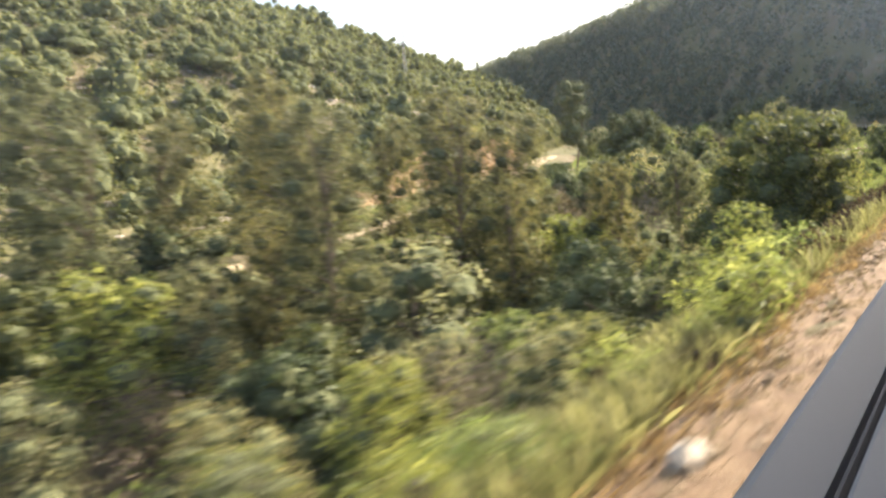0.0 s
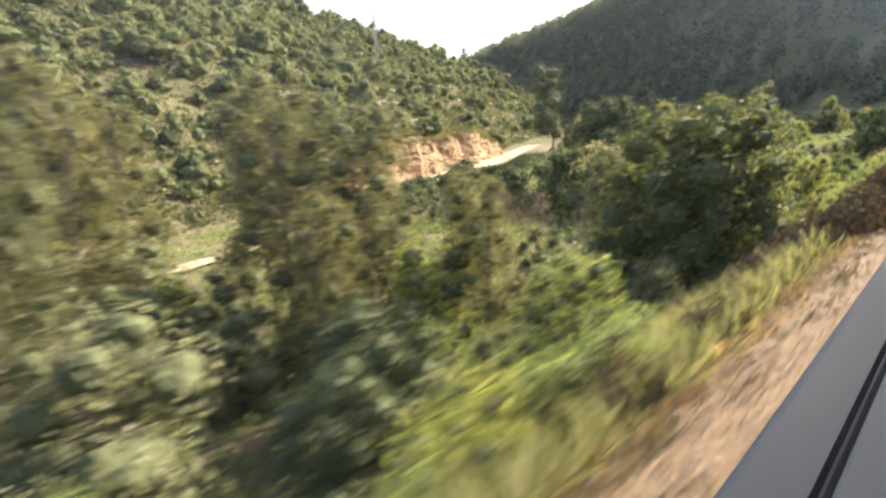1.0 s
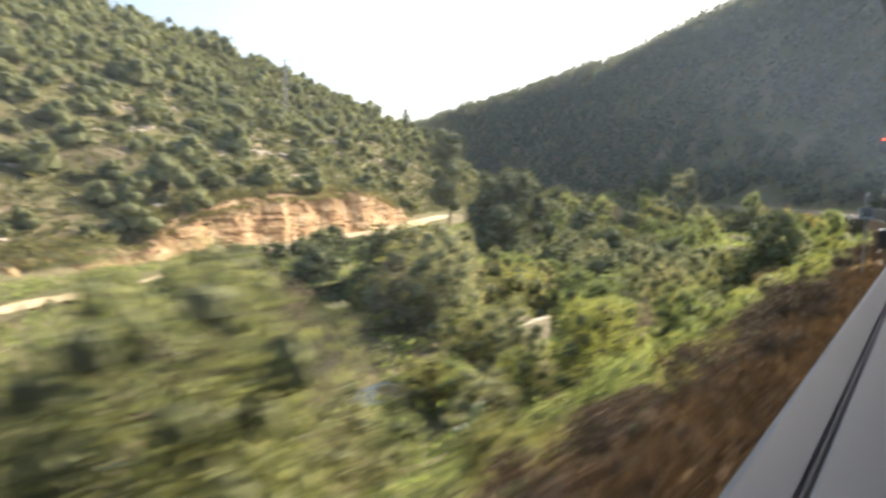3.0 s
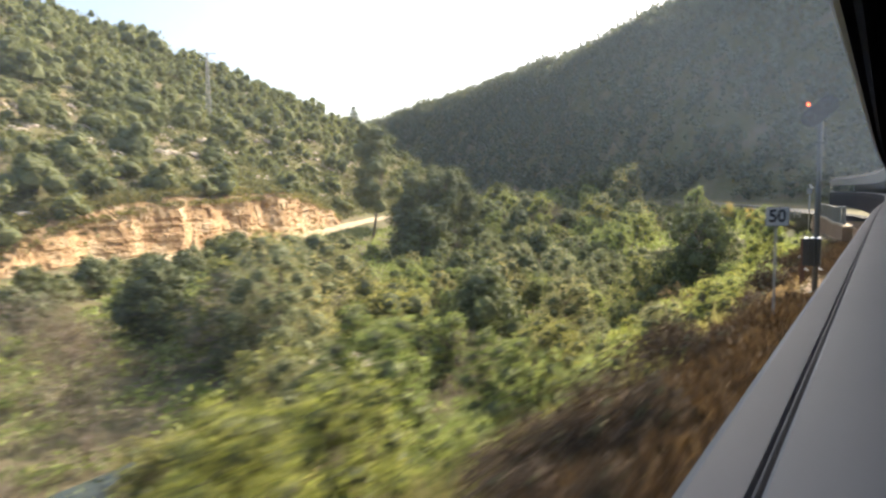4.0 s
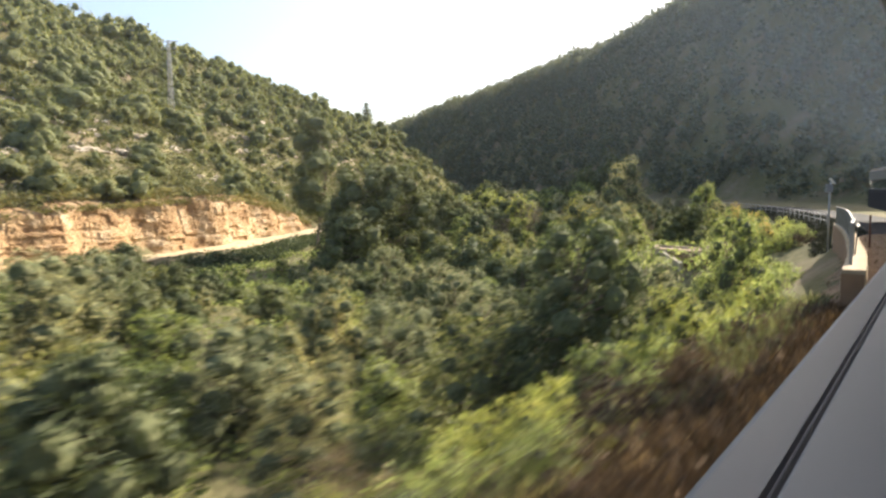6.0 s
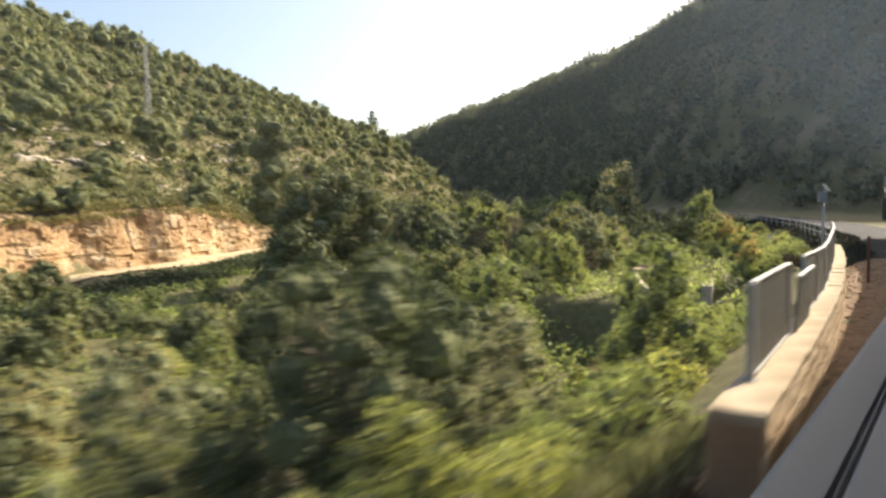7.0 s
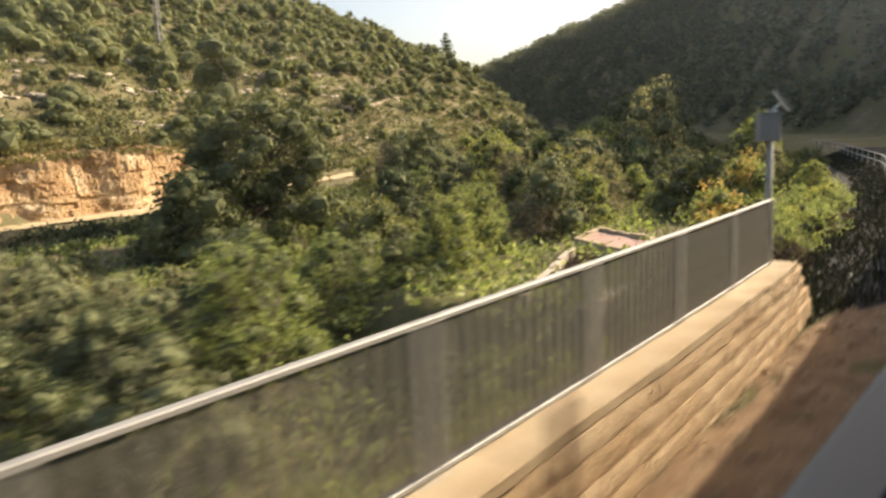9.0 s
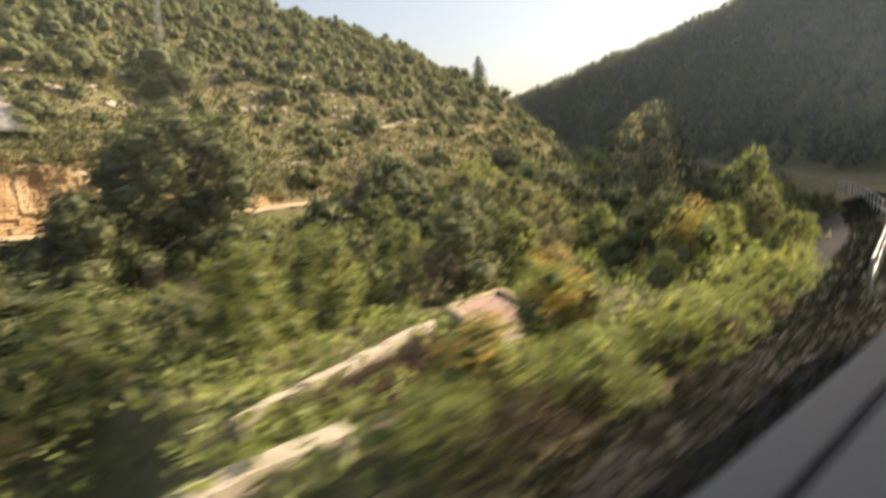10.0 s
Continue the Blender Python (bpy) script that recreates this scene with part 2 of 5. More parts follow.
def rod(bm, a, b, r0, r1=None, sides=8):
    a, b = Vector(a), Vector(b)
    r1 = r0 if r1 is None else r1
    made = bmesh.ops.create_cone(bm, cap_ends=True, segments=sides, radius1=r0, radius2=r1, depth=(b - a).length)
    m = Matrix.Translation((a + b) / 2) @ (b - a).to_track_quat("Z", "Y").to_matrix().to_4x4()
    bmesh.ops.transform(bm, matrix=m, verts=made["verts"])
    return made["verts"]


def fresh():
    return bmesh.new()


def empty(name, m):
    ob = new(name)
    ob.empty_display_size = 0.3
    ob.matrix_world = m
    return ob


# ---- the lie of the land ----
LEFT = [(-66, -400), (-70, -100), (-73, 40), (-88.5, 108), (-98, 156), (-118, 205), (-132, 260), (-165, 340), (-230, 425), (-420, 530), (-900, 680)]
RIGHT = [(60, -400), (45, -100), (34, 60), (26, 150), (2, 222), (-50, 290), (-120, 365), (-215, 455), (-420, 575), (-900, 730)]
CREST_L = [15.0, 54.6, 74.0, 77.5, 79.5, 34.0, 67.0, 94.0, 70.0]
WIDE_L = [234.3, 145.9, 218.0, 204.7, 199.1, 60.0, 150.0, 120.0, 120.0]
CREST_R, WIDE_R = ([500, 640, 690, 730, 765, 830, 900, 970, 1060, 1200, 1400], [40, 65, 104, 128, 142, 123, 125, 114, 110, 98, 74]), 140.0
TRACK_Y = [-300, -100, -4, 29, 56, 87, 100, 109, 116, 124, 130, 150, 172, 200, 230, 260, 320, 380, 450, 570, 720]
TRACK_X = [-10, -2.6, 0.81, 1.91, 2.71, 3.72, 3.92, 3.79, 3.5, 3.02, 2.59, -0.4, -6.5, -17.5, -33, -52, -98, -155, -225, -425, -910]
ROAD = [(-50, -60), (-51, 0), (-53.5, 34), (-57, 52), (-61.5, 67), (-65.5, 79), (-77, 105), (-86.5, 124), (-90.8, 138), (-94, 155), (-101, 175), (-112, 207), (-124, 260)]


def rounded(line, times=2):
    for _ in range(times):
        out = [line[0]]
        for a, b in zip(line[:-1], line[1:]):
            out += [(0.75 * a[0] + 0.25 * b[0], 0.75 * a[1] + 0.25 * b[1]), (0.25 * a[0] + 0.75 * b[0], 0.25 * a[1] + 0.75 * b[1])]
        line = out + [line[-1]]
    return line


RIGHT = rounded(RIGHT)


def sdist(line, x, y):
    """Signed distance to a line of points (left of its run: plus), and the station along it."""
    x, y = np.asarray(x, float), np.asarray(y, float)
    best, side, at, run = np.full(x.shape, 1e9), np.zeros(x.shape), np.zeros(x.shape), 0.0
    for (ax, ay), (bx, by) in zip(line[:-1], line[1:]):
        size = math.hypot(bx - ax, by - ay)
        ux, uy = (bx - ax) / size, (by - ay) / size
        t = np.clip((x - ax) * ux + (y - ay) * uy, 0, size)
        d = np.hypot(x - ax - t * ux, y - ay - t * uy)
        c = ux * (y - ay) - uy * (x - ax)
        m = d < best
        best, side, at = np.where(m, d, best), np.where(m, np.sign(c), side), np.where(m, run + t, at)
        run += size
    return best * side, at


def stations(line):
    return np.concatenate([[0], np.cumsum([math.hypot(b[0] - a[0], b[1] - a[1]) for a, b in zip(line[:-1], line[1:])])])


SL = stations(LEFT)[[1, 3, 4, 5, 6, 7, 8, 9, 10]]


def track_x(y):
    return np.interp(y, TRACK_Y, TRACK_X)


def road_z(y):
    return np.interp(y, [-60, 60, 150, 210, 260], [-7.5, -7.6, -6.2, -4.5, -2.5])


def wobble(x, y):
    return (np.sin(x * 0.071 + 1.3) * np.sin(y * 0.063 + 0.4) + 0.6 * np.sin(x * 0.17 + y * 0.11) + 0.4 * np.sin(y * 0.29 - x * 0.13 + 2.0)
            + 0.25 * np.sin(x * 0.53 + 1.0) * np.sin(y * 0.47))


def smooth01(u):
    u = np.clip(u, 0, 1)
    return u * u * (3 - 2 * u)


def cliff_h(y):
    return np.interp(y, [70, 92, 104, 125, 158, 172, 188], [0.6, 1.6, 5.6, 7.6, 8.0, 5.8, 1.2])


def swell(u):
    return np.sin(np.clip(u, 0, 1) * np.pi / 2) ** 1.1 - 0.25 * np.clip(u - 1, 0, 2)


def land(x, y):
    """Height of the ground."""
    x, y = np.asarray(x, float), np.asarray(y, float)
    dl, sl = sdist(LEFT, x, y)
    dr, sr = sdist(RIGHT, x, y)
    dr = -dr
    e = track_x(y) - x
    floor = -8.3 + 0.3 * wobble(x * 2, y * 2) + 3.2 * smooth01((y - 130) / 60) + 6 * smooth01((y - 230) / 150)
    shelf = np.interp(e, [-9, -4.0, 1.2, 2.2, 3.0, 5.0, 9.0, 14.0, 20.0], [-0.6, -0.5, -0.5, -0.55, -0.9, -2.2, -4.6, -6.8, -20])
    late = np.interp(e, [-9, -4.0, 1.2, 2.2, 3.0, 5.0, 9.0, 14.0, 25.0, 40], [-0.6, -0.5, -0.5, -0.6, -0.9, -1.6, -3.0, -4.2, -5.0, -20])
    past = smooth01((y - 128) / 9)
    shelf = shelf * (1 - past) + late * past
    z = np.maximum(floor, shelf)
    # road bench and cliff foot
    rz = road_z(y)
    bench = smooth01((dl + np.interp(y, [85, 118], [26, 13.5])) / np.interp(y, [85, 118], [10, 4.5]))
    z = z * (1 - bench) + (rz + 0.15 * wobble(x * 3, y * 3)) * bench
    # left hill
    zl, wl = np.interp(sl, SL, CREST_L), np.interp(sl, SL, WIDE_L)
    top = rz + cliff_h(y)
    hill = np.where(dl > 0, rz + (top - rz) * np.clip((dl - 1.3) / 1.6, 0, 1), z)
    z = np.where(dl > 0, np.maximum(hill, hill + (zl + 1.5 - top) * swell(dl / wl)) + np.clip(dl / 25, 0, 1) * 0.9 * wobble(x, y), z)
    # right hill, cut by the line
    zr, wr = np.interp(sr, *CREST_R), WIDE_R
    hr = np.where(dr > 0, zr * swell(dr / wr) + np.clip(dr / 25, 0, 1) * 1.2 * wobble(x, y) - 0.5, -99)
    cut = smooth01((np.abs(e + 1) - 4.5) / 14)
    hr = hr * cut - 0.5 * (1 - cut)
    z = np.where(dr > 0, np.maximum(z, hr), z)
    return z


def ground_at(x, y):
    return float(land(np.array([x]), np.array([y]))[0])


def axis(*runs):
    out = []
    for a, b, step in runs:
        out.append(np.arange(a, b, step))
    return np.concatenate(out + [[runs[-1][1]]])


def build_ground():
    xs = axis((-1500, -900, 60), (-900, -210, 10), (-210, -60, 2.0), (-60, -20, 1.2), (-20, 6, 0.5), (6, 40, 1.5), (40, 320, 8), (320, 1500, 70))
    ys = axis((-700, -80, 30), (-80, -20, 3), (-20, 175, 0.9), (175, 300, 2.2), (300, 900, 9), (900, 2000, 80))
    gx, gy = np.meshgrid(xs, ys)
    gz = land(gx, gy)
    rough = np.random.default_rng(3).normal(0, 1, gz.shape)
    gz = gz + rough * np.where(np.abs(track_x(gy) - gx) < 30, 0.035, 0.15)
    n = len(xs)
    i = np.arange(len(ys) - 1)[:, None] * n + np.arange(n - 1)[None]
    quads = np.stack([i, i + 1, i + n + 1, i + n], -1)
    ob = new("ground", mesh_np("ground", np.stack([gx, gy, gz], -1), quads, (), GROUND, True))
    return tagged(ob, "stony tan soil with dry and green grass patches", "ground", "", "structure")


build_ground()


def strip(name, line_y, left, right, lift, mat, label, category, kind="structure", cols=5):
    """A strip draped over the ground between two offsets of x = f(y)."""
    ys = np.asarray(line_y, float)
    u = np.linspace(0, 1, cols)
    x = left(ys)[:, None] * (1 - u) + right(ys)[:, None] * u
    y = np.repeat(ys[:, None], cols, 1)
    z = land(x, y) + lift(ys)[:, None] if callable(lift) else land(x, y) + lift
    z = z + np.random.default_rng(5).normal(0, 0.012, z.shape)
    i = np.arange(len(ys) - 1)[:, None] * cols + np.arange(cols - 1)[None]
    quads = np.stack([i, i + 1, i + cols + 1, i + cols], -1)
    ob = new(name, mesh_np(name, np.stack([x, y, z], -1), quads, (), mat, True))
    return tagged(ob, label, category, "", kind)


def road_x(y):
    return np.interp(y, [p[1] for p in ROAD], [p[0] for p in ROAD])


strip("road", np.arange(-40, 215, 1.5), lambda y: road_x(y) - np.interp(y, [90, 118, 175, 195], [1.1, 3.0, 3.4, 2.6]), lambda y: road_x(y) + np.interp(y, [90, 118, 175, 195], [1.1, 4.0, 4.4, 2.6]) + 0.3 * np.sin(y * 0.2), 0.22, ROADDIRT, "pale unpaved dirt road below the cliff", "road")
strip("trackside_gravel", np.arange(-30, 200, 0.5), lambda y: track_x(y) - np.interp(y, [25, 48, 96, 99, 129, 134], [3.0, 2.2, 2.2, 3.2, 3.2, 2.2]) - 0.3 * np.sin(y * 0.7) - 0.2 * np.sin(y * 1.9), lambda y: track_x(y) + 3.0, 0.05, GRAVEL, "brown gravel and earth beside the railway", "gravel", cols=12)


strip("ballast", np.arange(129.5, 200, 0.6), lambda y: track_x(y) - np.interp(y, [129, 136, 150, 158], [2.6, 4.3, 5.0, 7.5]) - 0.12 * np.sin(y * 1.1), lambda y: track_x(y) + 3.0, 0.09, BALLAST, "track ballast darkened to stand in for shade", "ballast", cols=10)


def build_cliff():
    """Rock face cut for the road: bedded ledges of broken blocks."""
    rng = np.random.default_rng(11)
    ys = np.arange(70, 190, 0.28)
    foot = np.array([p for p in LEFT])
    fx = np.interp(ys, foot[:, 1], foot[:, 0])
    beds = np.cumsum(rng.uniform(0.5, 1.2, 16))
    vs = np.linspace(0, 1, 34)
    h = cliff_h(ys) + 0.5 * np.sin(ys * 0.6) + rng.normal(0, 0.18, len(ys))
    zb = road_z(ys)
    nx, ny = 0.92, 0.38
    P = np.zeros((len(ys), len(vs), 3))
    cache = {}
    for j, v in enumerate(vs):
        z = v * h
        bed = np.searchsorted(beds, z)
        block = np.floor(ys / (2.0 + 0.9 * np.sin(bed * 3.1)) + bed * 0.37).astype(int)
        off = np.array([cache.setdefault((b, k), rng.uniform(-0.28, 0.28)) for b, k in zip(bed, block)])
        big = 0.8 * np.sin(ys * 0.21 + 1) + 0.5 * np.sin(ys * 0.63)
        out = 0.9 + off + big - 1.5 * v + rng.normal(0, 0.05, len(ys))
        P[:, j, 0] = fx + nx * out
        P[:, j, 1] = ys + ny * out
        P[:, j, 2] = zb - 0.3 + z * 1.0 + (0.25 if j == len(vs) - 1 else 0)
    # carry the top back into the slope
    back = P[:, -1].copy()
    back[:, 0] -= 3.2
    back[:, 1] -= 1.2
    back[:, 2] = land(back[:, 0], back[:, 1]) - 0.1
    P = np.concatenate([P, back[:, None]], 1)
    m = P.shape[1]
    i = np.arange(len(ys) - 1)[:, None] * m + np.arange(m - 1)[None]
    quads = np.stack([i, i + m, i + m + 1, i + 1], -1)
    ob = new("cliff", mesh_np("cliff", P, quads, (), CLIFF))
    tagged(ob, "bedded orange and cream limestone road cutting", "cliff", "", "structure")


build_cliff()

# ---- foliage ----
ICO_V, ICO_F = None, None


def ico():
    global ICO_V, ICO_F
    if ICO_V is None:
        bm = fresh()
        bmesh.ops.create_icosphere(bm, subdivisions=2, radius=1)
        bm.verts.ensure_lookup_table()
        ICO_V = np.array([v.co[:] for v in bm.verts])
        ICO_F = np.array([[v.index for v in f.verts] for f in bm.faces])
        bm.free()
    return ICO_V, ICO_F


def low_ico():
    bm = fresh()
    bmesh.ops.create_icosphere(bm, subdivisions=1, radius=1)
    v = np.array([p.co[:] for p in bm.verts])
    f = np.array([[p.index for p in q.verts] for q in bm.faces])
    bm.free()
    return v, f


LOW_V, LOW_F = low_ico()
ico()


def leaves(centres, normals, size, rng, slim=0.5):
    """One bent rhombic leaf spray at each centre."""
    n = len(centres)
    a = np.cross(normals, rng.normal(size=(n, 3)))
    a /= np.linalg.norm(a, axis=1, keepdims=True) + 1e-9
    b = np.cross(normals, a)
    s = (size * rng.uniform(0.55, 1.45, n))[:, None]
    bend = normals * s * rng.uniform(-0.25, 0.25, (n, 1))
    v = np.stack([centres - a * s * 0.5, centres + b * s * slim * 0.5 + bend, centres + a * s * 0.5, centres - b * s * slim * 0.5 + bend], 1)
    return v.reshape(-1, 3), np.arange(4 * n).reshape(-1, 4)


def crown_arrays(lumps, count, size, rng, slim=0.5, core=0.78, fill=0.25, droop=0.0, fine=False):
    """Leaf sprays over the shells of lumps (x, y, z, rx, rz), round dim cores."""
    lumps = np.asarray(lumps, float)
    area = lumps[:, 3] * (lumps[:, 3] + lumps[:, 4])
    pick = rng.choice(len(lumps), count, p=area / area.sum())
    d = rng.normal(size=(count, 3))
    d[:, 2] += 0.25
    d /= np.linalg.norm(d, axis=1, keepdims=True)
    radius = np.where(rng.random(count) < fill, rng.uniform(0.6, 0.95, count), rng.uniform(0.9, 1.12, count))
    L = lumps[pick]
    lumpy = 1 + 0.14 * np.sin(d[:, 0] * 7 + pick) * np.sin(d[:, 1] * 6 + pick * 2) + 0.1 * np.sin(d[:, 2] * 9 + pick)
    c = L[:, :3] + d * np.stack([L[:, 3], L[:, 3], L[:, 4]], 1) * (radius * lumpy)[:, None]
    if droop:
        c[:, 2] -= droop * rng.random(count) ** 2 * (np.hypot(d[:, 0], d[:, 1]) > 0.5)
    nrm = d + rng.normal(size=(count, 3)) * 0.6
    nrm /= np.linalg.norm(nrm, axis=1, keepdims=True)
    v, q = leaves(c, nrm, size, rng, slim)
    tv, tf, off = [], [], len(v)
    if core:
        for k, (x, y, z, rx, rz) in enumerate(lumps):
            bv, bf = (ICO_V, ICO_F) if fine else (LOW_V, LOW_F)
            w = bv * np.array([rx, rx, rz]) * core * rng.uniform(0.82, 1.12, (len(bv), 1)) + (x, y, z)
            w = w[bf].reshape(-1, 3)
            tv.append(w)
            tf.append(np.arange(len(w)).reshape(-1, 3) + off)
            off += len(w)
    verts = np.concatenate([v] + tv)
    return verts, q, (np.concatenate(tf) if tf else np.zeros((0, 3), int))


def random_lumps(rng, count, wide, tall, base=0.25, small=0.22, large=0.36):
    out = []
    for k in range(count):
        u = k / max(count - 1, 1)
        ang = k * 2.4 + rng.uniform(0, 0.8)
        r = wide * 0.5 * math.sqrt(rng.random()) * (1.05 - 0.55 * u)
        size = wide * rng.uniform(small, large) * (1.1 - 0.35 * u)
        z = tall * (base + (0.92 - base) * u) - size * 0.4
        out.append((r * math.cos(ang), r * math.sin(ang), max(z, size * 0.55), size, size * rng.uniform(0.7, 1.0)))
    return out


def trunk_mesh(rng, lumps, tall, thick, stems=1):
    bm = fresh()
    for s in range(stems):
        lean = Vector((rng.uniform(-0.12, 0.12), rng.uniform(-0.12, 0.12), 0)) * tall * (1 if stems == 1 else 2.2)
        p, r = Vector((0, 0, -0.25)), thick * rng.uniform(0.75, 1.0)
        fork = Vector((lean.x * 0.6, lean.y * 0.6, tall * 0.45))
        knots = [p, Vector((lean.x * 0.2, lean.y * 0.25, tall * 0.2)), fork, Vector((lean.x, lean.y, tall * 0.8))]
        for k in range(3):
            rod(bm, knots[k], knots[k + 1], r * (1 - 0.26 * k), r * (0.74 - 0.26 * k), 7 if stems == 1 else 5)
        for x, y, z, rx, rz in lumps[s::stems]:
            start = knots[1].lerp(knots[3], min(0.9, max(0.1, z / tall - 0.15)))
            rod(bm, start, (x, y, z), r * 0.38, r * 0.1, 4)
    return bm


def plant(name, label, category, rng, lumps, count, size, tall, thick, mat, stems=1, slim=0.5, core=0.78, fill=0.25, droop=0.0, group="", leafname="foliage"):
    """A plant with a stem part and a foliage part, made at the origin."""
    root = empty(name, Matrix.Identity(4))
    part("trunk" if stems == 1 else "stem", trunk_mesh(rng, lumps, tall, thick, stems), BARK, root)
    v, q, t = crown_arrays(lumps, count, size, rng, slim, core, fill, droop, core > 0.5 and len(lumps) < 20)
    part("crown" if leafname == "crown" else leafname, mesh_np("foliage", v, q, t, mat, False, CORE_SHADE), mat, root)
    return tagged(root, label, category, group)


def place(proto, first, x, y, scale=1.0, turn=0.0, sink=0.1, zscale=None, label=""):
    """The prototype itself the first time, copies after that; stood on the ground."""
    z = ground_at(x, y) - sink
    m = Matrix.LocRotScale((x, y, z), Euler((0, 0, turn)), (scale, scale, scale * (zscale or 1)))
    if first:
        proto.matrix_world = m
        ob = proto
    else:
        ob = copy_thing(proto, Matrix.Identity(4))
        ob.matrix_world = m
    if label:
        ob["label"] = label
    return ob


class Kind:
    """A kind of plant: a few prototypes, used in turn."""

    def __init__(self, protos):
        self.protos, self.used, self.turn = protos, set(), 0

    def put(self, x, y, scale=1.0, rng=None, zscale=None, sink=0.12, label=""):
        k = self.turn % len(self.protos)
        self.turn += 1
        first = k not in self.used
        self.used.add(k)
        return place(self.protos[k], first, x, y, scale, rng.uniform(0, 6.28) if rng is not None else 0.0, sink, zscale, label)


R = np.random.default_rng(21)


def kind(n, name, label, category, wide, tall, lumps, count, size, thick, mat, **more):
    return Kind([plant(name, label, category, R, random_lumps(R, lumps, wide, tall, more.get("base", 0.25), *more.get("sizes", (0.22, 0.36))), count, size, tall, thick, mat,
                       **{k: v for k, v in more.items() if k not in ("base", "sizes")}) for _ in range(n)])


HILL_BUSH = kind(4, "evergreen_shrub", "rounded dark evergreen shrub on a stony slope", "shrub", 4.2, 3.3, 9, 1500, 0.2, 0.12, LEAF_OAK, stems=3, core=0.76, sizes=(0.24, 0.36), group="shrubs on the hillside", base=0.3)
OLIVE = kind(2, "olive_tree", "small grey-green olive tree in the valley scrub", "tree", 4.0, 5.0, 13, 2400, 0.215, 0.13, LEAF_OLIVE, slim=0.32, core=0.62, sizes=(0.17, 0.29), group="valley trees")
FRESH = kind(2, "young_tree", "bushy young tree with bright yellow-green leaves", "tree", 3.6, 4.6, 13, 2400, 0.215, 0.1, LEAF_FRESH, stems=3, slim=0.45, core=0.62, sizes=(0.17, 0.29), group="valley trees")
DARKT = kind(2, "carob_tree", "dense dark green evergreen tree in the valley", "tree", 5.2, 5.4, 18, 2700, 0.29, 0.18, LEAF_DARK, core=0.62, sizes=(0.15, 0.26), group="valley trees")
THICKET = kind(2, "thicket_bush", "tangled mid-green bush of the valley thicket", "shrub", 4.4, 3.6, 13, 2400, 0.215, 0.08, LEAF_OAK, stems=4, core=0.62, sizes=(0.17, 0.29), group="valley bushes")
NEAR_OLIVE = kind(2, "olive_tree", "small grey-green olive tree in the valley scrub", "tree", 4.0, 5.0, 26, 4800, 0.138, 0.13, LEAF_OLIVE, slim=0.32, core=0.55, sizes=(0.13, 0.23), fill=0.5, group="valley trees")
NEAR_FRESH = kind(2, "young_tree", "bushy young tree with bright yellow-green leaves", "tree", 3.6, 4.6, 26, 4800, 0.138, 0.1, LEAF_FRESH, stems=3, core=0.55, slim=0.45, sizes=(0.13, 0.23), fill=0.5, group="valley trees")
NEAR_DARK = kind(2, "carob_tree", "dense dark green evergreen tree in the valley", "tree", 5.2, 5.4, 26, 5600, 0.155, 0.18, LEAF_DARK, core=0.58, sizes=(0.13, 0.23), fill=0.5, group="valley trees")
NEAR_THICKET = kind(2, "thicket_bush", "tangled mid-green bush of the valley thicket", "shrub", 4.4, 3.6, 26, 4800, 0.138, 0.08, LEAF_OAK, stems=4, core=0.44, sizes=(0.13, 0.23), fill=0.5, group="valley bushes")
BARE = kind(2, "bare_shrub", "leafless grey-brown twiggy shrub", "shrub", 4.0, 4.2, 8, 1300, 0.45, 0.07, LEAF_BARE, stems=4, slim=0.08, core=0.0, fill=0.6, group="bare shrubs")
SLOPE_SHRUB = kind(3, "bank_shrub", "low yellow-green broom shrub on the railway bank", "shrub", 1.7, 1.3, 6, 720, 0.18, 0.03, LEAF_FRESH, stems=4, slim=0.2, core=0.3, fill=0.5, group="shrubs on the bank")
DRY_SHRUB = kind(3, "dry_shrub", "dry reddish-brown bramble on the railway bank", "shrub", 1.6, 0.9, 6, 560, 0.2, 0.025, LEAF_DRY, stems=4, slim=0.18, core=0.25, fill=0.5, group="dry shrubs on the bank")
PINE = kind(2, "pine_tree", "tall shaggy pine with grey-green needles", "tree", 5.0, 14.0, 24, 6800, 0.33, 0.22, LEAF_PINE, slim=0.22, core=0.5, fill=0.5, droop=0.6, base=0.3, sizes=(0.14, 0.26), group="pines")
AUTUMN = kind(2, "autumn_tree", "small tree with orange and yellow autumn leaves", "tree", 2.6, 3.6, 10, 2600, 0.15, 0.06, LEAF_FRESH, stems=2, core=0.6, group="autumn trees")


for proto in AUTUMN.protos:
    proto["label"] = "small tree, yellow-green below with orange autumn tips"
    v, q, t = crown_arrays([(R.uniform(-0.6, 0.6), R.uniform(-0.6, 0.6), R.uniform(1.9, 3.5), 0.6, 0.62) for _ in range(9)], 800, 0.17, R, 0.5, 0.0, 0.85)
    part("autumn_tips", mesh_np("autumn_tips", v, q, t, LEAF_RED), LEAF_RED, proto, "orange autumn leaves")["kind"] = "stuff"


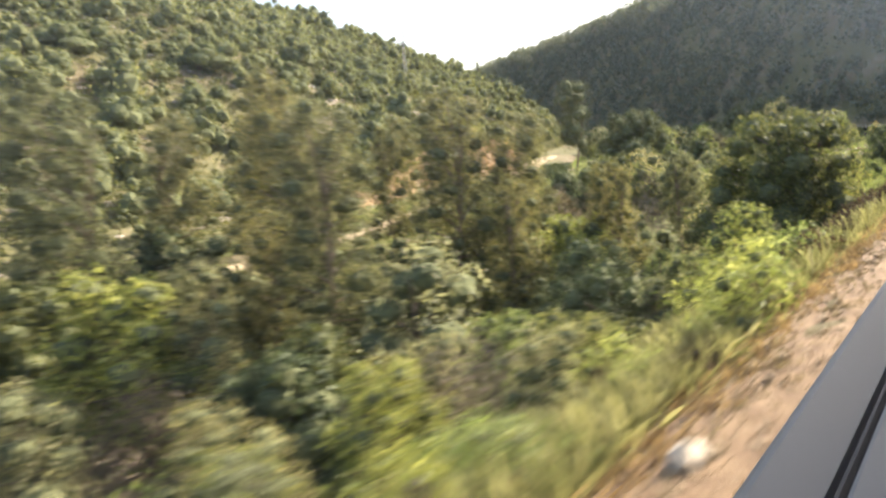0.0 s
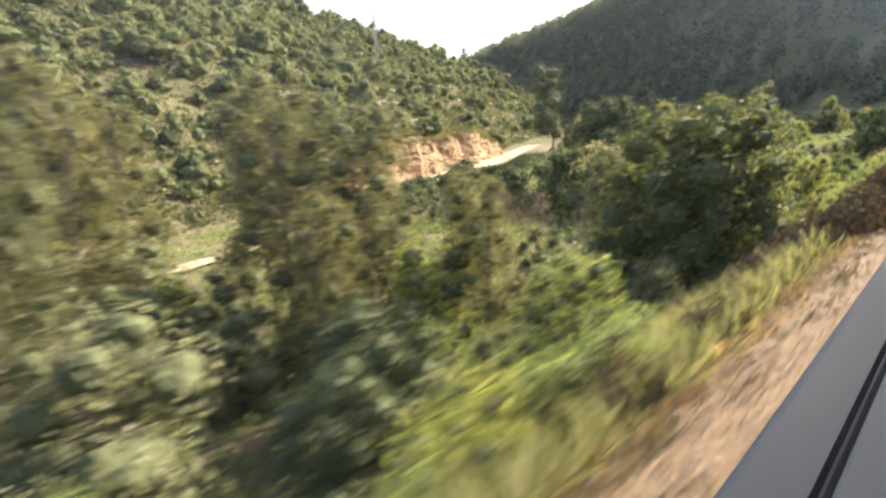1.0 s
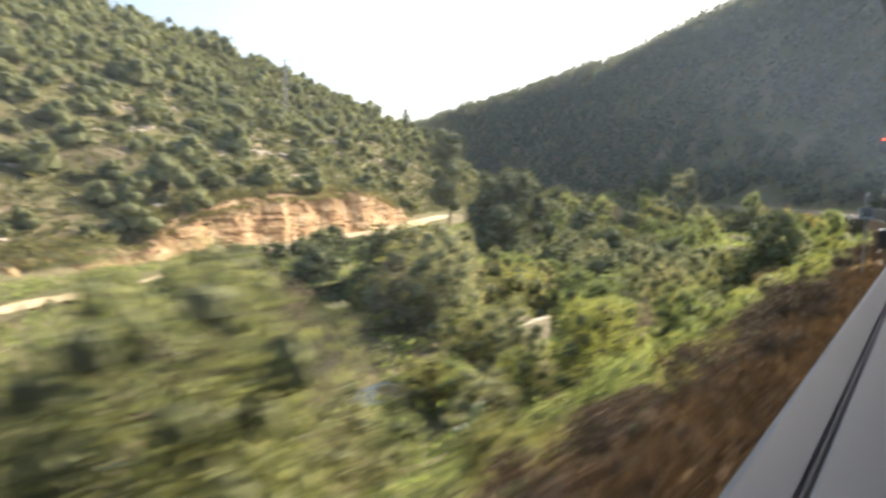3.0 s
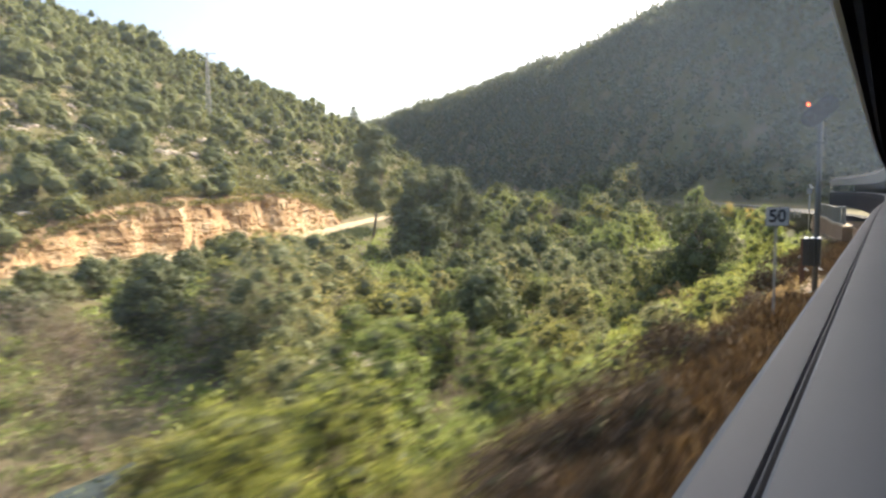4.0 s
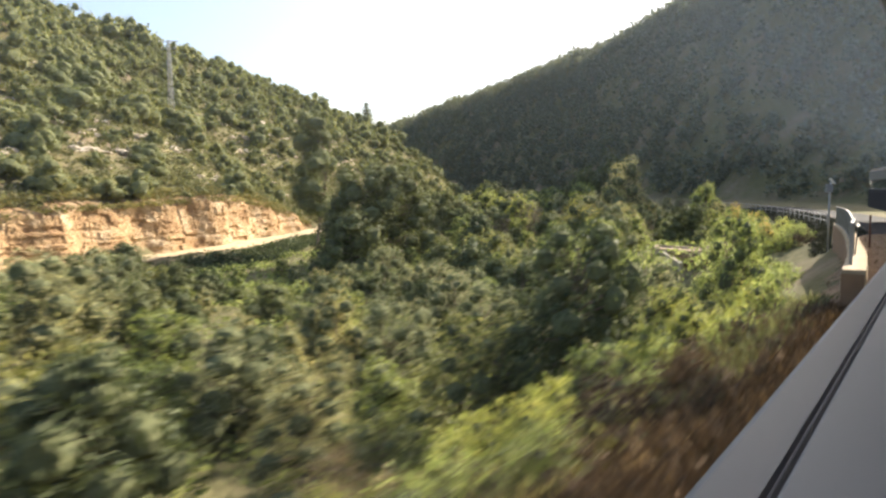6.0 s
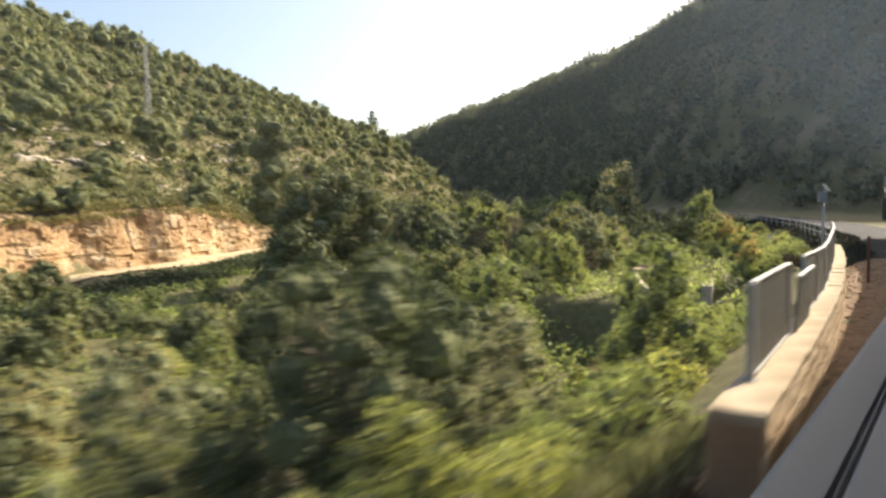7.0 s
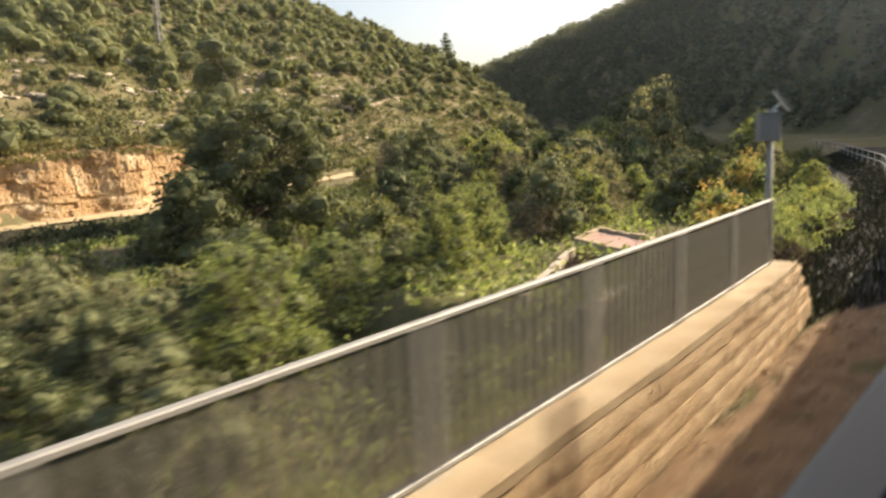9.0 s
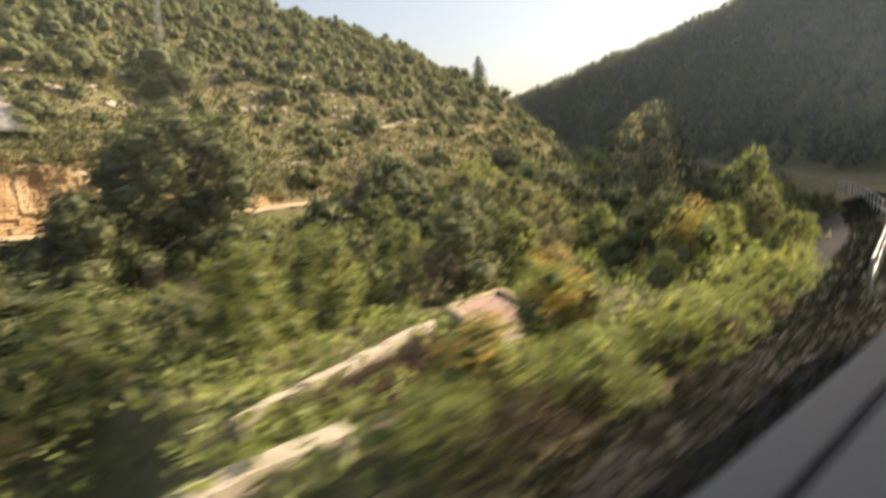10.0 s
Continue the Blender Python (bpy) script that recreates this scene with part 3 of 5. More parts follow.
# ---- left hillside ----
def hillside():
    rng = np.random.default_rng(8)
    far_v, far_q, far_t, off = [], [], [], 0
    protos = []
    for k in range(5):
        protos.append(crown_arrays(random_lumps(rng, 4, 4.2, 3.2, 0.3, 0.28, 0.4), 130, 0.46, rng, 0.65, 0.8, 0.1))
    mids = [crown_arrays(random_lumps(rng, 6, 4.2, 3.2, 0.3, 0.24, 0.38), 420, 0.28, rng, 0.6, 0.78, 0.14) for _ in range(5)]
    singles, grid = 0, {}
    for k in range(40000):
        y = rng.uniform(0, 600)
        d = rng.uniform(2.5, 230)
        fx = np.interp(y, [p[1] for p in LEFT], [p[0] for p in LEFT])
        x = fx - d * 1.05
        y2 = y - 0.1 * d
        # barer on the lower terraces and in stony patches
        dense = 0.45 + 0.55 * float(smooth01((d - 10) / 35))
        if 4 < d < 40 and y2 > 80:
            dense *= 0.24
        if 190 < y2 < 265 and d < 60:
            dense *= 0.45
        if y2 < 75:
            dense *= 0.4
        patch = math.sin(x * 0.09 + 1) * math.sin(y2 * 0.075) + 0.5 * math.sin(x * 0.21 + y2 * 0.16)
        if rng.random() > dense * (0.55 + 0.45 * (patch > -0.2)):
            continue
        scale = (0.7 + 1.6 * rng.random() ** 1.4) * (1.0 if d > 30 else 0.8)
        if any((x - a) ** 2 + (y2 - b) ** 2 < (1.7 * (scale + c)) ** 2 for a, b, c in grid.get((int(x // 6), int(y2 // 6)), ())):
            continue
        for i in (-1, 0, 1):
            for j in (-1, 0, 1):
                grid.setdefault((int(x // 6) + i, int(y2 // 6) + j), []).append((x, y2, scale))
        near = d < 62 and 45 < y2 < 200 and k % 2
        if near and singles < 290:
            HILL_BUSH.put(x, y2, scale, rng, rng.uniform(0.8, 1.15))
            singles += 1
        else:
            v, q, t = (mids if d < 75 and 30 < y2 < 205 else protos)[k % 5]
            c, s = math.cos(k), math.sin(k)
            w = v @ np.array([[c, s, 0], [-s, c, 0], [0, 0, rng.uniform(0.8, 1.2)]]) * scale + (x, y2, ground_at(x, y2) - 0.2)
            far_v.append(w)
            far_q.append(q + off)
            far_t.append(t + off)
            off += len(w)
        if len(far_v) > 5600:
            break
    ob = new("hillside_shrubs", mesh_np("hillside_shrubs", np.concatenate(far_v), np.concatenate(far_q), np.concatenate(far_t), LEAF_OAK, False, CORE_SHADE))
    tagged(ob, "dark evergreen scrub covering the upper hillside", "scrub", "", "stuff")
    # low grey-green tufts and pale boulders between them
    n = 25000
    y = rng.uniform(15, 440, n)
    d = 1.5 + 150 * rng.random(n) ** 1.4
    x = np.interp(y, [p[1] for p in LEFT], [p[0] for p in LEFT]) - d
    z = land(x, y)
    vs, qs, o = [], [], 0
    for k in range(n):
        m = 9
        c = rng.normal(size=(m, 3)) * np.array([0.75, 0.75, 0.25]) * rng.uniform(0.6, 1.4) + (x[k], y[k], z[k] + 0.3)
        nr = rng.normal(size=(m, 3)) + (0, 0, 0.5)
        nr /= np.linalg.norm(nr, axis=1, keepdims=True)
        v, q = leaves(c, nr, 0.7, rng, 0.6)
        vs.append(v)
        qs.append(q + o)
        o += len(v)
    ob = new("hillside_tufts", mesh_np("hillside_tufts", np.concatenate(vs), np.concatenate(qs), (), LEAF_TUFT))
    tagged(ob, "low grey-green tufts between stones", "scrub", "", "stuff")
    vs, qs, o = [], [], 0
    for k in range(1300):
        y, d = rng.uniform(74, 190), rng.uniform(0.6, 5.5)
        fx = np.interp(y, [p[1] for p in LEFT], [p[0] for p in LEFT])
        base = max(ground_at(fx - d, y), float(road_z(y) + cliff_h(y)) - 0.15)
        c = rng.normal(size=(16, 3)) * np.array([0.6, 0.6, 0.22]) * rng.uniform(0.6, 1.5) + (fx - d, y, base + 0.3)
        nr = rng.normal(size=(16, 3)) + (0, 0, 0.5)
        nr /= np.linalg.norm(nr, axis=1, keepdims=True)
        v, q = leaves(c, nr, 0.5, rng, 0.55)
        vs.append(v)
        qs.append(q + o)
        o += len(v)
    ob = new("clifftop_scrub", mesh_np("clifftop_scrub", np.concatenate(vs), np.concatenate(qs), (), LEAF_TUFT))
    tagged(ob, "low olive scrub along the top of the cutting", "scrub", "", "stuff")
    n = 5200
    y = rng.uniform(15, 300, n)
    d = rng.uniform(0.5, 90, n)
    x = np.interp(y, [p[1] for p in LEFT], [p[0] for p in LEFT]) - d
    step = np.round((land(x, y) + 2) / 4.0) * 4.0 - 2
    z = land(x, y)
    vs, ts, o = [], [], 0
    for k in range(n):
        if rng.random() > (0.55 if abs(step[k] - z[k]) < 0.4 and math.sin(x[k] * 0.08) * math.sin(y[k] * 0.06 + 1) > -0.25 else 0.07):
            continue
        s = rng.uniform(0.2, 0.85) * np.array([1.1, 1.9, 0.6])
        v = LOW_V * rng.uniform(0.7, 1.15, (len(LOW_V), 1)) * s + (x[k], y[k], z[k] + 0.1)
        vs.append(v)
        ts.append(LOW_F + o)
        o += len(v)
    foot_y, foot_x = [p[1] for p in LEFT], [p[0] for p in LEFT]
    reach = np.arange(3.0, 95.0, 0.7)
    for level, rise, keep in ((17.3, 0.1, 1.0), (14.0, 0.08, 0.3), (11.0, 0.06, 0.35), (22.5, 0.12, 0.25)):
        for yy in np.arange(112.0, 262.0, 0.55):
            want = level + rise * (yy - 152)
            xs = np.interp(yy, foot_y, foot_x) - reach
            up = np.nonzero(land(xs, np.full(len(xs), yy)) > want)[0]
            if not len(up) or rng.random() > keep * (0.55 + 0.55 * math.sin(yy * 0.16 + level) * math.sin(yy * 0.053)):
                continue
            for _ in range(2):
                x0, y0 = xs[up[0]] + rng.uniform(-1.0, 0.6), yy + rng.uniform(-0.3, 0.3)
                v = LOW_V * rng.uniform(0.7, 1.15, (len(LOW_V), 1)) * rng.uniform(0.5, 1.0) * np.array([1.0, 1.3, 0.6]) + (x0, y0, ground_at(x0, y0) + 0.12)
                vs.append(v)
                ts.append(LOW_F + o)
                o += len(v)
    ob = new("hillside_stones", mesh_np("hillside_stones", np.concatenate(vs), (), np.concatenate(ts), ROCK))
    tagged(ob, "pale limestone boulders scattered over the slope", "stones", "", "stuff")


hillside()


def woods():
    """Dense wood on the shaded hill across the line."""
    rng = np.random.default_rng(9)
    protos = [crown_arrays(random_lumps(rng, 3, 7.0, 6.4, 0.3), 27, 1.6, rng, 0.6, 0.5, 0.3) for _ in range(6)]
    vs, qs, ts, o, made = [], [], [], 0, 0
    px, py = rng.uniform(-620, 200, 90000), rng.uniform(60, 900, 90000)
    away = -sdist(RIGHT, px, py)[0]
    keep = (away > 0.5) & (away < 165) & (np.abs(track_x(py) - 1 - px) > 6.5) & (px < 150)
    px, py = px[keep], py[keep]
    grade = np.hypot(land(px + 2, py) - land(px - 2, py), land(px, py + 2) - land(px, py - 2)) / 4
    keep = rng.random(len(px)) < np.clip(0.4 + 0.5 * grade, 0, 1)
    for k, (x, y2) in enumerate(zip(px[keep], py[keep])):
        scale = rng.uniform(0.5, 1.1)
        v, q, t = protos[k % 6]
        c, s = math.cos(k), math.sin(k)
        w = v @ np.array([[c, s, 0], [-s, c, 0], [0, 0, rng.uniform(0.8, 1.25)]]) * scale + (x, y2, ground_at(x, y2) - 0.3)
        vs.append(w)
        qs.append(q + o)
        ts.append(t + o)
        o += len(w)
        made += 1
        if made >= 8000:
            break
    # the head of the valley
    hx, hy = rng.uniform(-700, -200, 9000), rng.uniform(380, 720, 9000)
    hz = land(hx, hy)
    keep = (hz > 0.7) & (sdist(RIGHT, hx, hy)[0] > -0.5) & (sdist(LEFT, hx, hy)[0] > -40)
    for k, (x, y2, z) in enumerate(list(zip(hx[keep], hy[keep], hz[keep]))[:1700]):
        v, q, t = protos[k % 5]
        w = v * rng.uniform(0.5, 1.2) + (x, y2, z - 0.3)
        vs.append(w)
        qs.append(q + o)
        ts.append(t + o)
        o += len(w)
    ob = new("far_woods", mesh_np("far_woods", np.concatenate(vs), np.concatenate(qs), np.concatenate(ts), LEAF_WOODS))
    tagged(ob, "dense wood on the shaded hillside, haze put into its leaf colour", "woods", "", "stuff")


woods()


# ---- valley trees ----
def valley():
    rng = np.random.default_rng(14)
    spots = []

    def free(x, y, r):
        return all((x - a) ** 2 + (y - b) ** 2 > (0.55 * (r + c)) ** 2 for a, b, c in spots)

    def meadow(x, y):
        return -56 < x < -19 and 37 < y < 78

    def put(kd, x, y, scale, r, zscale=None, label=""):
        spots.append((x, y, r))
        return kd.put(x, y, scale, rng, zscale, label=label)

    # trees that stand out
    spots.append((-61.5, 152.0, 6.5))
    put(DARKT, -57, 143, 1.7, 4.5)
    spots.append((-6.9, 36, 4.6))
    put(NEAR_THICKET, -7.6, 42.3, 1.5, 2.8, 1.35)
    put(NEAR_OLIVE, -8.6, 47.4, 0.85, 1.8, 1.0)
    put(NEAR_THICKET, -10.5, 51.0, 0.9, 2.0, 0.95)
    put(NEAR_OLIVE, -9.5, 56.0, 0.75, 2.2, 0.8)
    put(NEAR_OLIVE, -14.4, 68.6, 1.0, 2.0, 0.95)
    put(NEAR_THICKET, -12.8, 66.0, 0.85, 2.0, 0.9)
    put(NEAR_FRESH, -11.0, 61.5, 0.8, 1.8, 0.9)
    put(NEAR_THICKET, -17.5, 64.0, 0.95, 2.0, 0.95)
    put(BARE, -21.0, 60.0, 0.9, 2.0, 1.0)
    put(BARE, -25.0, 66.0, 1.0, 2.0, 1.1)
    put(OLIVE, -30.0, 58.0, 0.75, 2.0, 0.8)
    put(THICKET, -37.0, 52.0, 0.7, 2.0, 0.7)
    put(BARE, -33.0, 70.0, 1.1, 2.0, 1.1)
    put(NEAR_FRESH, -1.7, 75.2, 0.62, 1.4, 0.75)
    put(NEAR_OLIVE, -3.4, 74.6, 0.6, 1.4, 0.75)
    put(NEAR_DARK, -11.5, 22.5, 0.9, 2.2, 1.1)
    put(NEAR_DARK, -9.8, 19.5, 0.7, 1.8, 1.0)
    put(NEAR_FRESH, -11.8, 4.4, 0.75, 1.6, 0.9)
    put(NEAR_FRESH, -10.6, 8.4, 0.7, 1.6, 0.9)
    put(NEAR_FRESH, -14.8, 2.6, 0.8, 1.6, 0.95)
    put(NEAR_FRESH, -12.8, 10.0, 0.75, 1.6, 0.95)
    put(NEAR_DARK, -7.2, 100.4, 1.15, 2.8, 1.25)
    put(NEAR_THICKET, -9.5, 97.5, 1.25, 2.5, 1.15)
    put(NEAR_OLIVE, -5.6, 104.5, 0.9, 2.0, 1.1)
    put(NEAR_OLIVE, -13.5, 92.5, 1.2, 2.4, 0.95)
    put(NEAR_OLIVE, -16.5, 101.0, 1.35, 2.6, 1.0)
    put(NEAR_OLIVE, -20.0, 116.0, 0.9, 2.0, 1.0)
    put(NEAR_DARK, -22.0, 124.0, 1.1, 2.8, 1.0)
    put(NEAR_FRESH, -3.6, 110.7, 0.9, 1.6, 1.35)
    put(NEAR_FRESH, -9.0, 65, 1.2, 2.2, 1.05)
    put(NEAR_OLIVE, -25.5, 77.6, 1.6, 3.0, 1.05)
    put(THICKET, -30, 80, 1.7, 3.2, 1.1)
    put(OLIVE, -25, 105.7, 1.05, 2.5, 1.05)
    put(THICKET, -69.7, 122.9, 0.9, 2.5)
    put(AUTUMN, -8.6, 143.2, 0.95, 1.6, 1.0)
    put(AUTUMN, -7.3, 139.0, 0.85, 1.5, 0.85)
    put(AUTUMN, -13.5, 158.0, 1.1, 1.6, 1.1)
    put(NEAR_FRESH, -7.4, 137.9, 0.4, 0.9, 0.7)
    put(NEAR_FRESH, -10.0, 130.6, 0.6, 1.4, 0.8)
    put(NEAR_OLIVE, -13.0, 132.0, 0.7, 1.6, 0.85)
    put(FRESH, -23, 183, 1.35, 2.5, 1.2)
    put(OLIVE, -38, 192, 2.1, 4.0, 1.25)
    put(DARKT, -44, 202.5, 2.0, 4.0, 1.35)
    put(DARKT, -52, 206, 1.8, 4.0, 1.3)
    for kd, x, y, tall in ((OLIVE, -36, 124, 6.6), (OLIVE, -33, 128, 5.4), (FRESH, -21.3, 129, 7.4), (DARKT, -34, 135, 6.4), (FRESH, -21.9, 141, 5.0), (FRESH, -25, 146, 5.4), (DARKT, -29, 132, 5.2),
                           (THICKET, -20, 122, 3.6), (DARKT, -55.6, 116.5, 4.8), (OLIVE, -35.8, 117, 4.8), (FRESH, -24.6, 135.4, 6.2), (NEAR_OLIVE, -26.7, 106, 5.0), (NEAR_OLIVE, -17, 110, 6.6),
                           (THICKET, -26.2, 89.2, 5.4), (FRESH, -22.1, 92, 4.6), (OLIVE, -30, 141, 5.0), (DARKT, -40.6, 139, 6.0), (OLIVE, -44, 128, 4.6), (FRESH, -30, 113, 4.4), (THICKET, -43, 117, 3.8),
                           (DARKT, -21, 168, 5.2), (OLIVE, -29, 165, 6.5), (FRESH, -35, 158, 6.0), (THICKET, -42, 152, 5.0), (DARKT, -48, 160, 6.5)):
        base = {OLIVE: 5.0, FRESH: 4.6, DARKT: 5.4, THICKET: 3.6, NEAR_OLIVE: 5.0}[kd]
        if x > -37:
            kd = {OLIVE: NEAR_OLIVE, FRESH: NEAR_FRESH}.get(kd, kd)
        put(kd, x, y, tall / base, 2.4 * tall / base)
    for x, y, s in ((-44, 33, 1.2), (-33, 24, 1.25), (-24, 30, 1.1), (-35, 12, 1.2), (-21.5, 17, 1.05), (-18, 27, 0.7), (-21, 33, 0.95), (-40, 22, 1.1), (-29, 37, 1.1), (-36.5, 39.5, 1.05), (-15.5, 33.5, 0.7)):
        put(PINE, x, y, s, 2.0)
    for kd, x, y, sc in ((NEAR_OLIVE, -15.6, 13.6, 0.9), (NEAR_DARK, -15, 26, 0.8), (NEAR_FRESH, -11.2, 30.5, 0.75), (NEAR_FRESH, -10, 13, 0.8), (NEAR_FRESH, -13.5, 18, 0.7),
                         (NEAR_OLIVE, -20, 20, 1.1), (NEAR_THICKET, -22, 30, 1.2), (NEAR_OLIVE, -24, 12, 1.2), (NEAR_THICKET, -18, 36, 1.0), (NEAR_OLIVE, -13, 5, 0.9), (NEAR_FRESH, -9.0, 6.5, 0.8),
                         (NEAR_OLIVE, -30, 16, 1.3), (NEAR_DARK, -27, 24, 1.1), (NEAR_OLIVE, -19, 45, 1.1), (NEAR_THICKET, -27, 53, 1.0)):
        put(kd, x, y, sc, 2.2 * sc)
    for k in range(34):
        y = rng.uniform(2, 62)
        e = rng.uniform(16, 50)
        x = float(track_x(y)) - e
        if abs(float(road_x(y)) - x) < 4 or meadow(x, y) or not free(x, y, 1.5):
            continue
        kd = (PINE, OLIVE, OLIVE, DARKT, PINE, FRESH)[k % 6]
        put(kd, x, y, rng.uniform(0.45, 0.75) if kd is PINE else rng.uniform(1.0, 1.6), 2.0)
    # hedge of bushes along the near side of the road
    for k in range(12):
        y = 44 + k * 3.1
        x = float(road_x(y)) + rng.uniform(3.0, 9.0)
        put((BARE, OLIVE, THICKET)[k % 3], x, y, rng.uniform(0.3, 0.5), 1.0, 0.9)
    put(NEAR_OLIVE, -16.2, 69.9, 1.05, 1.8, 1.0)
    put(NEAR_THICKET, -18.8, 70.8, 1.25, 1.8, 1.1)
    for k in range(17):
        y = 80 + k * 2.9
        x = float(road_x(y)) + 5.2 + rng.uniform(-0.6, 2.2)
        put((THICKET, DARKT, OLIVE)[k % 3], x, y, rng.uniform(0.75, 1.05), 1.6, rng.uniform(0.8, 1.0))
    for k in range(22):
        y = 88 + k * 3.0
        x = float(road_x(y)) + 10.5 + rng.uniform(-1.2, 3.0)
        put((THICKET, DARKT, THICKET, OLIVE)[k % 4], x, y, rng.uniform(0.22, 0.34), 1.2, 0.8)
    for kd, x, y, tall in ((OLIVE, -33, 84, 8.6), (DARKT, -38, 88, 8.6), (OLIVE, -36, 95, 8.2), (THICKET, -42, 93, 7.6), (FRESH, -30, 98, 5.6), (OLIVE, -46, 99, 7.6), (DARKT, -44, 84, 7.0), (BARE, -29, 78, 6.5),
                           (OLIVE, -49, 106, 6.6), (OLIVE, -36, 30, 7.0), (DARKT, -39, 20, 7.5), (OLIVE, -38, 8, 7.5), (BARE, -44, 70, 4.6), (BARE, -48, 76, 4.4), (BARE, -40, 74, 5.0)):
        base = {OLIVE: 5.0, FRESH: 4.6, DARKT: 5.4, THICKET: 3.6, BARE: 4.2, PINE: 14.0}[kd]
        put(kd, x, y, tall / base, 2.4 * tall / base if kd is not PINE else 2.0)
    kinds = (OLIVE, FRESH, THICKET, FRESH, DARKT, OLIVE, BARE)
    made = 0
    for k in range(7000):
        y = rng.uniform(-5, 245)
        e = rng.uniform(6.5, 75)
        x = float(track_x(y)) - e
        dl = float(sdist(LEFT, np.array([x]), np.array([y]))[0][0])
        if dl > (-16 if y < 85 or y > 178 else -31) or abs(float(road_x(y)) - x) < 5 or (-20.5 < x < -13 and 69 < y < 79) or (-25 < x < -5 and 128 < y < 163):
            continue
        if e > 44 and y < 150 and rng.random() < 0.4:
            continue
        cap = 0.7 + 0.024 * min(e, 25)
        scale = rng.uniform(0.5, 1.0) * cap
        if 85 < y < 172 and e > 30:
            scale = min(scale, 0.62 if y > 135 or e > 46 else 0.95)
        elif 98 < y < 133 and e < 17:
            scale = min(scale, 0.45)
        elif y > 172:
            scale *= 1.0 + 0.5 * (e > 25)
        if meadow(x, y):
            if rng.random() < 0.6:
                continue
            scale = min(scale, 0.42)
        r = 2.0 * scale
        if not free(x, y, r):
            continue
        kd = kinds[int(rng.integers(len(kinds)))]
        if e < 17:
            kd = {OLIVE: NEAR_OLIVE, FRESH: NEAR_FRESH, THICKET: NEAR_THICKET, DARKT: NEAR_THICKET}.get(kd, kd)
        put(kd, x, y, scale, r, rng.uniform(0.85, 1.1))
        made += 1
        if made >= 430:
            break


valley()


def big_bush():
    rng = np.random.default_rng(77)
    lumps = random_lumps(rng, 80, 8.6, 8.3, 0.1, 0.09, 0.16)
    ob = plant("evergreen_oak", "large dense glossy evergreen oak crowding the railway bank", "tree", rng, lumps, 26000, 0.2, 7.8, 0.22, LEAF_GLOSS, stems=4, slim=0.45, core=0.62, fill=0.4)
    place(ob, True, -6.9, 36.0)


big_bush()


def dome_tree():
    rng = np.random.default_rng(78)
    lumps = random_lumps(rng, 85, 18.5, 15.6, 0.1, 0.07, 0.13)
    ob = plant("broad_carob_tree", "broad dense dark evergreen tree beside the dirt road", "tree", rng, lumps, 24000, 0.4, 14.0, 0.4, LEAF_DARK, slim=0.45, core=0.7, fill=0.35, droop=1.0)
    place(ob, True, -60.5, 152.5)


dome_tree()


def gum_tree(x, y, tall, label, name="eucalyptus_tree"):
    rng = np.random.default_rng(int(abs(x)))
    lumps = [(rng.uniform(-1, 1) * tall * 0.12, rng.uniform(-1, 1) * tall * 0.12, tall * u, tall * rng.uniform(0.085, 0.135), tall * rng.uniform(0.08, 0.12)) for u in np.linspace(0.3, 0.95, 17)]
    ob = plant(name, label, "tree", rng, lumps, 6500, 0.42, tall, 0.32, LEAF_DARK, slim=0.3, core=0.62, fill=0.4, droop=1.2)
    place(ob, True, x, y)


gum_tree(-77.8, 157.5, 22.5, "tall slender eucalyptus standing by the dirt road")


def conifer(x, y, tall):
    rng = np.random.default_rng(5)
    lumps = [(rng.uniform(-0.4, 0.4), rng.uniform(-0.4, 0.4), tall * u, tall * (0.3 * (1.02 - u) ** 0.6) + 0.3, tall * 0.045) for u in np.linspace(0.12, 0.96, 11)]
    ob = plant("conifer", "lone dark conifer on the skyline", "tree", rng, lumps, 700, 1.1, tall, 0.3, LEAF_DARK, core=0.75)
    place(ob, True, x, y)


conifer(-238.2, 357.4, 19.0)


